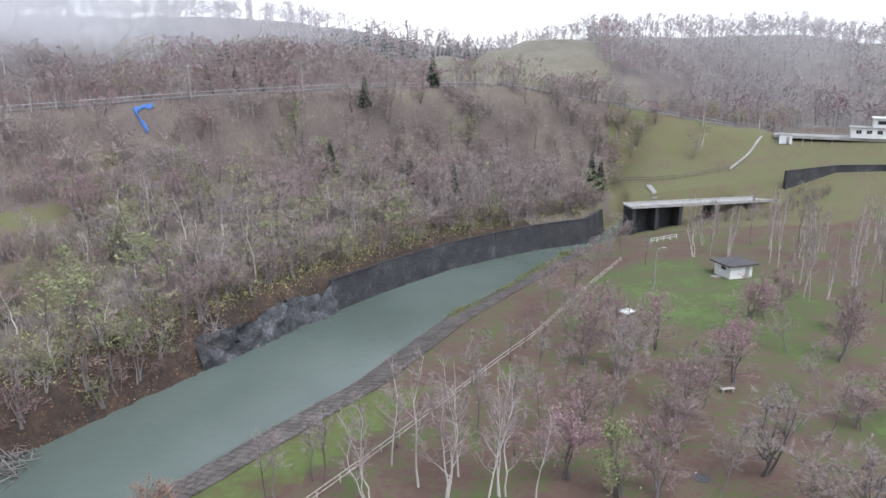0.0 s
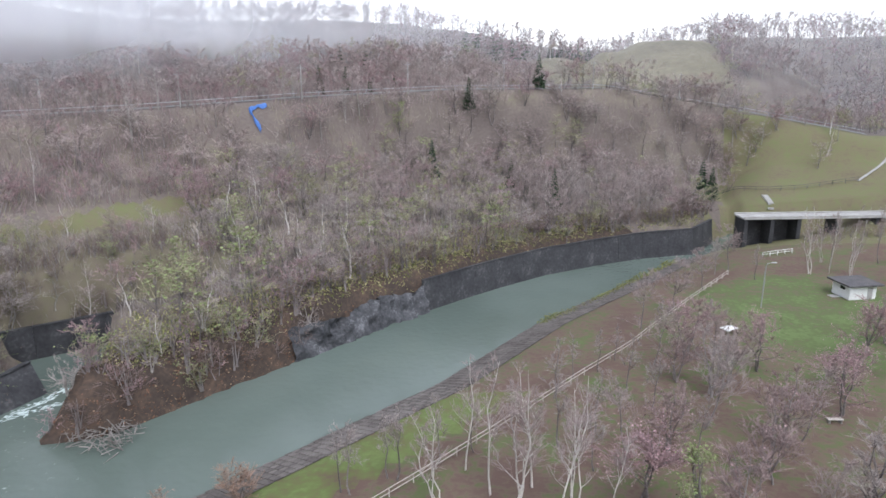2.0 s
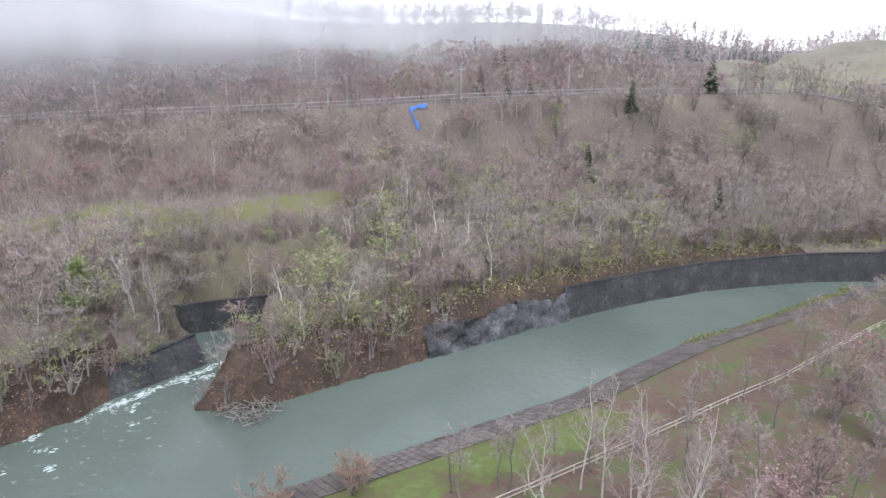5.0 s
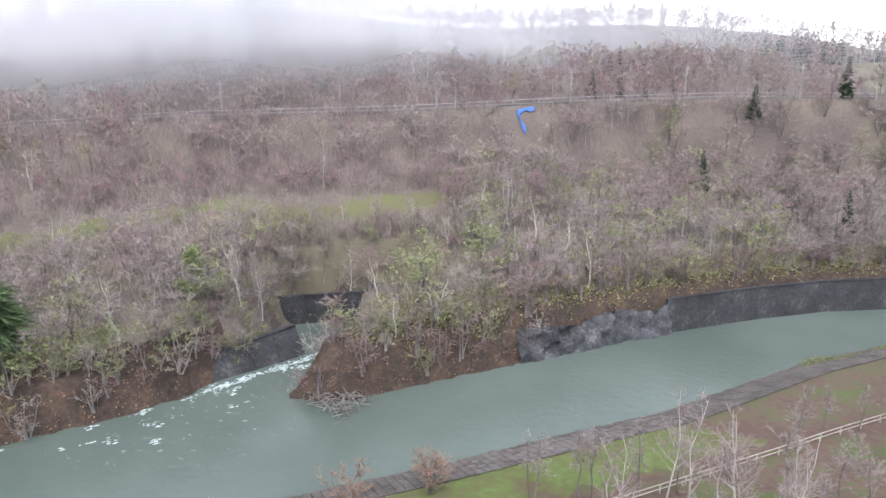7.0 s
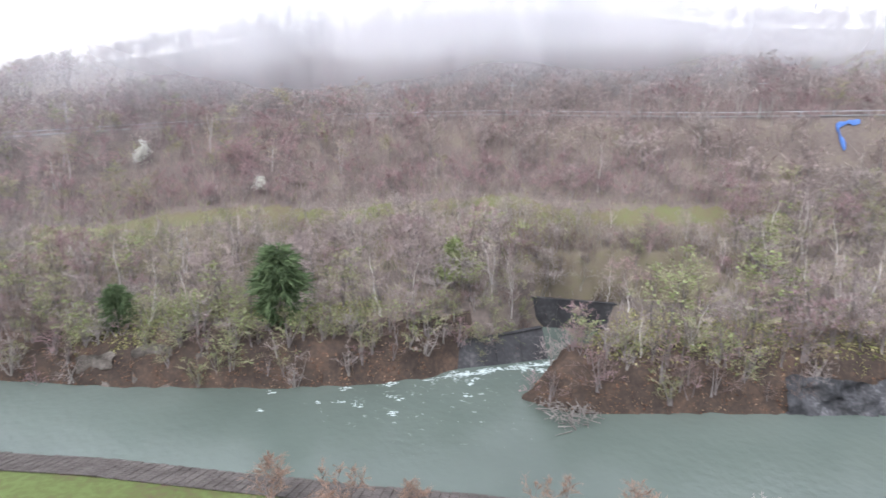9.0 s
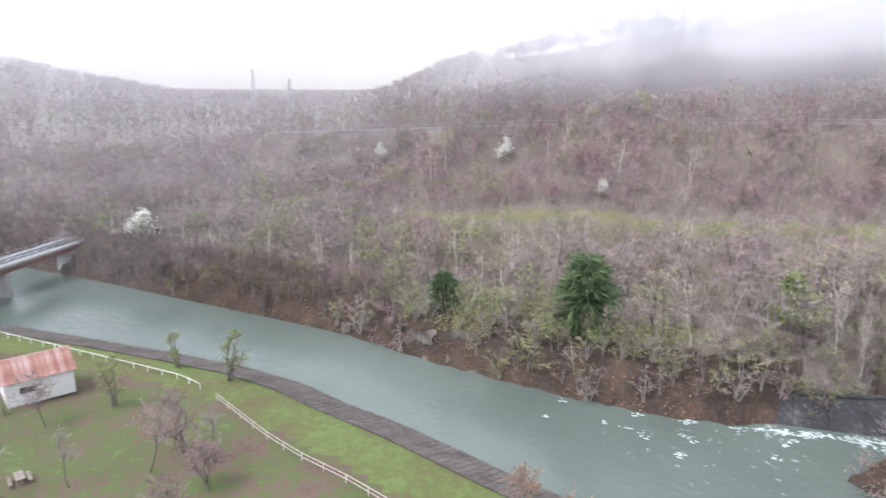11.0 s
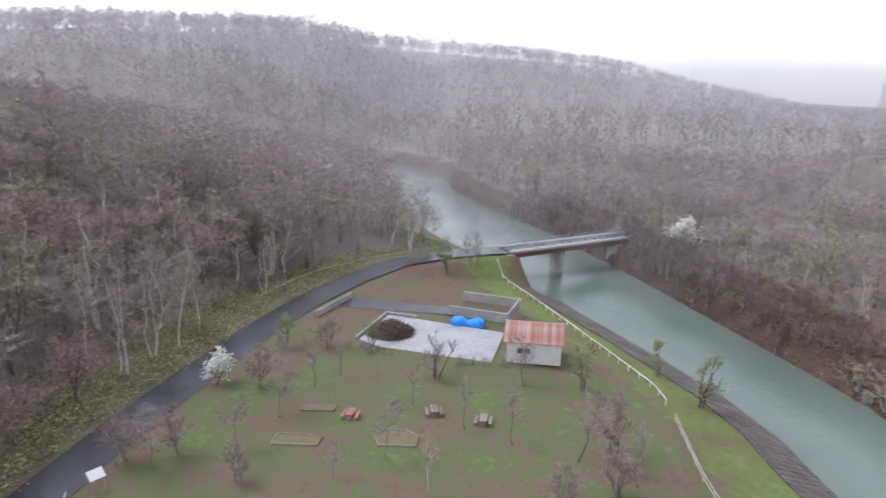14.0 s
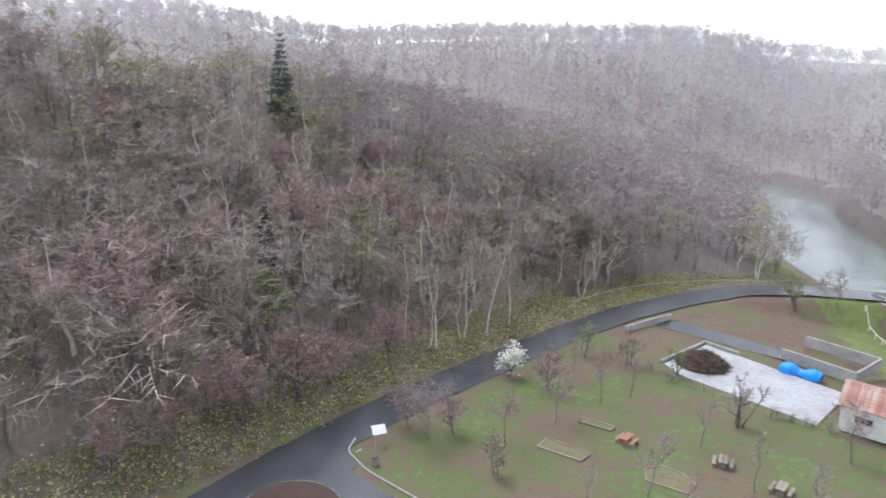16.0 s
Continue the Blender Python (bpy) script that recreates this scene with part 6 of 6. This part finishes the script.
def understorey(name, label, X, Y, tall, per, wide, mat, seed):
    """Upright saplings and dead stems between the trees, a few thin blades at each point."""
    rng = np.random.RandomState(seed)
    X, Y = np.repeat(X, per) + rng.normal(0, 0.5, len(X) * per), np.repeat(Y, per) + rng.normal(0, 0.5, len(Y) * per)
    base = np.c_[X, Y, ground_zs(X, Y) - 0.1]
    top = base + np.c_[rng.normal(0, 0.35, len(X)), rng.normal(0, 0.35, len(X)), np.ones(len(X))] * (tall * rng.uniform(0.4, 1.1, len(X)))[:, None]
    return tagged(part(name, mesh(name, *slivers(base, top, wide * rng.uniform(0.6, 1.3, len(X)), rng), M[mat])), label, "undergrowth", kind="stuff")


north_slope = lambda x, y: (r_of(x, y) < 255) & seen(x, y) & off_road(x, y) & off_track(x, y) & clear_canal(x, y) & not_terraced(x, y) & (azimuth(x, y) > -12) & (azimuth(x, y) < 120)
for lo, hi, step, mat, tall, label in ((10, 44, 1.5, "twig_grey", 2.4, "pale saplings and dead stems between the riverside trees"), (46, 130, 1.7, "twig_brown", 3.4, "brown saplings between the hillside trees"), (46, 100, 2.6, "twig_red", 3.2, "reddish brush between the hillside trees"), (8, 60, 3.2, "twig_olive", 2.6, "olive budding brush under the riverside trees")):
    X, Y = scatter(step, ((-230, 60, -120, 260), lambda x, y: north_slope(x, y) & (df_of(x, y) > lo) & (df_of(x, y) < hi) & ((df_of(x, y) < 40) | (df_of(x, y) > 45.5))), int(lo + 10 * step))
    understorey("understorey", label, X, Y, tall, 4, 0.11, mat, int(hi + step * 10))
X, Y = scatter(1.9, ((-160, 40, -190, -20), lambda x, y: (su_of(x, y) > 5) & (r_of(x, y) < 190) & seen(x, y)), 97)
understorey("understorey", "grey-brown saplings on the slope above the road", X, Y, 3.2, 4, 0.08, "twig_brown", 98)
X, Y = scatter(1.3, ((-80, -56, 56, 80), lambda x, y: (np.abs(side_distance(x, y, CANAL)) > 5.0) & (np.abs(side_distance(x, y, CANAL)) < 12) & (x < -62) & (y < 73.5 + 0.2 * (x + 62)) & (df_of(x, y) > 3)), 99)
shrubs("bank_scrub", "pale scrub on the point between the rapids and the side channel", X, Y, 1.6, 3.6, [0.3, 0.3, 0.05, 0.25, 0.0, 0.1], 101)

HL = resample([(-42.5, -52.5), (-47.8, -46.2), (-53.5, -36.5), (-59.2, -28.6)], 0.9)
X, Y = HL[:, 0] + np.random.RandomState(9).normal(0, 0.5, len(HL)), HL[:, 1] + np.random.RandomState(10).normal(0, 0.5, len(HL))
woods("hedge", "low brown leafless hedge in front of the yard", X, Y, 0.9, 1.6, shrub_sets, near_mats, [0.5, 0.1, 0.35, 0.03, 0.0, 0.02], 92, (1.2, 1.8))
# driftwood caught on the tip of the spit
drift_rng = np.random.RandomState(6)
n = 170
c = np.c_[drift_rng.uniform(-52, -43.5, n), drift_rng.uniform(57.5, 63.5, n), drift_rng.uniform(-3.4, -2.2, n)]
c[:, 1] += (c[:, 0] + 47) * -0.25
d = unit(drift_rng.normal(size=c.shape) * [1.0, 0.8, 0.25]) * drift_rng.uniform(0.8, 3.2, n)[:, None]
tagged(part("driftwood", mesh("driftwood", *prisms(c - d / 2, c + d / 2, drift_rng.uniform(0.04, 0.11, n), np.full(n, 0.02)), M["bark_pale"])), "tangle of pale driftwood on the tip of the spit", "driftwood", kind="stuff")
# gravel shoals in the pool
for x, y, rx, ry, rz in ((0.5, 104.5, 3.2, 1.6, 60), (9.5, 120.5, 7.5, 2.2, 57), (20, 137, 6, 2.6, 58)):
    V = [(0, 0, 0.25)] + [(math.cos(a) * rx * f * (1 + 0.18 * math.sin(3 * a + x)), math.sin(a) * ry * f, z) for f, z in ((0.6, 0.18), (1.1, -0.35)) for a in np.linspace(0, 6.283, 20, endpoint=False)]
    F = [(0, 1 + i, 1 + (i + 1) % 20) for i in range(20)] + [(1 + i, 21 + i, 21 + (i + 1) % 20, 1 + (i + 1) % 20) for i in range(20)]
    ob = part("shoal", mesh("shoal", V, F, M["lawn"], None, True))
    ob.matrix_basis = pose(x, y, -3.5, 0, 0, rz)
    tagged(ob, "grassy gravel shoal at the edge of the pool", "shoal", kind="structure")


# ---- low cloud and mist on the hills ----
def mist_material(name, z0, z1, most, scale, base, a0=-999, a1=999):
    """White vapour: thin below z0, dense above z1, broken by soft noise."""
    m = bpy.data.materials.new(name)
    m.use_nodes = True
    N, K = m.node_tree.nodes, m.node_tree.links
    N.remove(N["Principled BSDF"])
    out = N["Material Output"]
    co = N.new("ShaderNodeTexCoord")
    sep = N.new("ShaderNodeSeparateXYZ")
    K.new(co.outputs["Object"], sep.inputs[0])
    no = N.new("ShaderNodeTexNoise")
    no.inputs["Scale"].default_value, no.inputs["Detail"].default_value = scale, 4
    K.new(co.outputs["Object"], no.inputs["Vector"])
    sh = N.new("ShaderNodeMath")
    sh.operation = "MULTIPLY_ADD"
    sh.inputs[1].default_value = (z1 - z0) * 1.6
    K.new(no.outputs["Fac"], sh.inputs[0])
    sub = N.new("ShaderNodeMath")
    sub.operation = "SUBTRACT"
    sub.inputs[1].default_value = (z1 - z0) * 0.8
    K.new(sep.outputs["Z"], sub.inputs[0])
    K.new(sub.outputs[0], sh.inputs[2])
    g = N.new("ShaderNodeMapRange")
    g.interpolation_type = "SMOOTHSTEP"
    g.inputs["From Min"].default_value, g.inputs["From Max"].default_value = z0, z1
    g.inputs["To Min"].default_value, g.inputs["To Max"].default_value = base, most
    K.new(sh.outputs[0], g.inputs["Value"])
    d, t, a, tr, mx = N.new("ShaderNodeBsdfDiffuse"), N.new("ShaderNodeBsdfTranslucent"), N.new("ShaderNodeMixShader"), N.new("ShaderNodeBsdfTransparent"), N.new("ShaderNodeMixShader")
    d.inputs["Color"].default_value = t.inputs["Color"].default_value = (0.92, 0.925, 0.955, 1)
    K.new(d.outputs[0], a.inputs[1])
    K.new(t.outputs[0], a.inputs[2])
    # thins out towards both ends of the bank
    mid = (a0 + a1) / 2 if abs(a1) < 360 else 145.0
    off = N.new("ShaderNodeVectorMath")
    off.operation = "SUBTRACT"
    off.inputs[1].default_value = (O[0], O[1], 0)
    K.new(co.outputs["Object"], off.inputs[0])
    rot = N.new("ShaderNodeMapping")
    rot.inputs["Rotation"].default_value = (0, 0, -radians(mid))
    K.new(off.outputs["Vector"], rot.inputs["Vector"])
    sp = N.new("ShaderNodeSeparateXYZ")
    K.new(rot.outputs["Vector"], sp.inputs[0])
    xx = N.new("ShaderNodeMath")
    xx.operation = "MULTIPLY"
    xx.inputs[1].default_value = -1.0
    K.new(sp.outputs["X"], xx.inputs[0])
    at = N.new("ShaderNodeMath")
    at.operation = "ARCTAN2"
    K.new(xx.outputs[0], at.inputs[0])
    K.new(sp.outputs["Y"], at.inputs[1])
    dens = g.outputs["Result"]
    for lo, hi in ((a0, a0 + 16), (a1, a1 - 16)):
        if abs(lo) > 360:
            continue
        fd = N.new("ShaderNodeMapRange")
        fd.interpolation_type = "SMOOTHSTEP"
        fd.inputs["From Min"].default_value, fd.inputs["From Max"].default_value = radians(lo - mid), radians(hi - mid)
        K.new(at.outputs[0], fd.inputs["Value"])
        mu = N.new("ShaderNodeMath")
        mu.operation = "MULTIPLY"
        K.new(dens, mu.inputs[0])
        K.new(fd.outputs["Result"], mu.inputs[1])
        dens = mu.outputs[0]
    K.new(dens, mx.inputs[0])
    K.new(tr.outputs[0], mx.inputs[1])
    K.new(a.outputs[0], mx.inputs[2])
    K.new(mx.outputs[0], out.inputs["Surface"])
    return m


def mist_bank(R, a0, a1, top, mat, bow=0.0):
    """A curved curtain of vapour round the valley."""
    A = np.linspace(a0, a1, 48)
    V, rows = [], 6
    for a in A:
        w = math.radians(a)
        rr = R * (1 + 0.04 * math.sin(a * 0.21) + 0.02 * math.sin(a * 0.57))
        for k in range(rows):
            z = -60 + (top + 60) * k / (rows - 1)
            V.append((O[0] - math.sin(w) * (rr + bow * k), O[1] + math.cos(w) * (rr + bow * k), z))
    F = np.array([(i * rows + k, (i + 1) * rows + k, (i + 1) * rows + k + 1, i * rows + k + 1) for i in range(len(A) - 1) for k in range(rows - 1)])
    return tagged(part("mist", mesh("mist", V, F, mat, None, True)), "drifting white mist hanging on the hillsides", "mist", kind="stuff")


for k, (R, a0, a1) in enumerate(((152, 26, 98), (182, 18, 97), (232, 8, 96))):
    mist_bank(R, a0, a1, 190, mist_material("mist_cloud", 36 - (0.075 - 0.012 * k) * R, 36 + (0.075 + 0.012 * k) * R, 0.47, 0.011, 0.045 + 0.01 * k, a0, a1), 4.0)
for R in (225, 310):
    mist_bank(R, -60, 26, 170, mist_material("mist_low", 36 - 0.03 * R, 36 + 0.12 * R, 0.3, 0.008, 0.1, -60, 26))
for R, thin, thick in ((122, 0.055, 0.085), (165, 0.085, 0.12), (240, 0.09, 0.15), (400, 0.13, 0.24)):
    mist_bank(R, 84, 215, 190, mist_material("mist_valley", 20, 60 + 0.2 * R, thick, 0.006, thin, 84))
mist_bank(700, 102, 170, 260, mist_material("mist_farther", 0, 160, 0.34, 0.004, 0.2, 102))


# ---- revetment blocks ----
LW = resample(NEAR_BANK[3:21], 0.9)
LN = normals(LW)
slope = math.degrees(math.atan2(1.65, 6.0))
block_me = bm_mesh("block", bevel_box(0.84, 0.5, 0.14, b=0.03), M["block"])
BV = np.array([v.co[:] for v in block_me.vertices])
BF = [tuple(q.vertices) for q in block_me.polygons]
sb, cb = math.sin(radians(slope)), math.cos(radians(slope))
far_v, far_f, made = [], [], 0
block_rng = np.random.RandomState(4)
for i in range(len(LW) - 1):
    q, m = (LW[i] + LW[i + 1]) / 2, (LN[i] + LN[i + 1]) / 2
    for r in range(11):
        u = 0.3 + r * 0.545
        s = u * cb - 0.3
        x, y, z = q[0] + m[0] * s, q[1] + m[1] * s, -3.85 + u * sb + 0.01 + block_rng.uniform(-0.025, 0.03)
        if z < -3.66:
            continue
        turn = math.degrees(math.atan2(m[1], m[0])) - 90
        # the stretch of bank that lies closest below the flight
        if made < 300 and -36 < q[0] < -14 and 36 < q[1] < 80:
            ob = part("block", block_me, revetment)
            ob.matrix_basis = pose(x, y, z, slope, 0, turn)
            made += 1
        else:
            M4 = np.array(pose(x, y, z, slope, 0, turn))
            far_v.append(BV @ M4[:3, :3].T + M4[:3, 3])
            n0 = (len(far_v) - 1) * len(BV)
            far_f += [tuple(a + n0 for a in f) for f in BF]
rest = part("block_field", mesh("block_field", np.concatenate(far_v), far_f, M["block"]), revetment)
tagged(rest, kind="stuff")
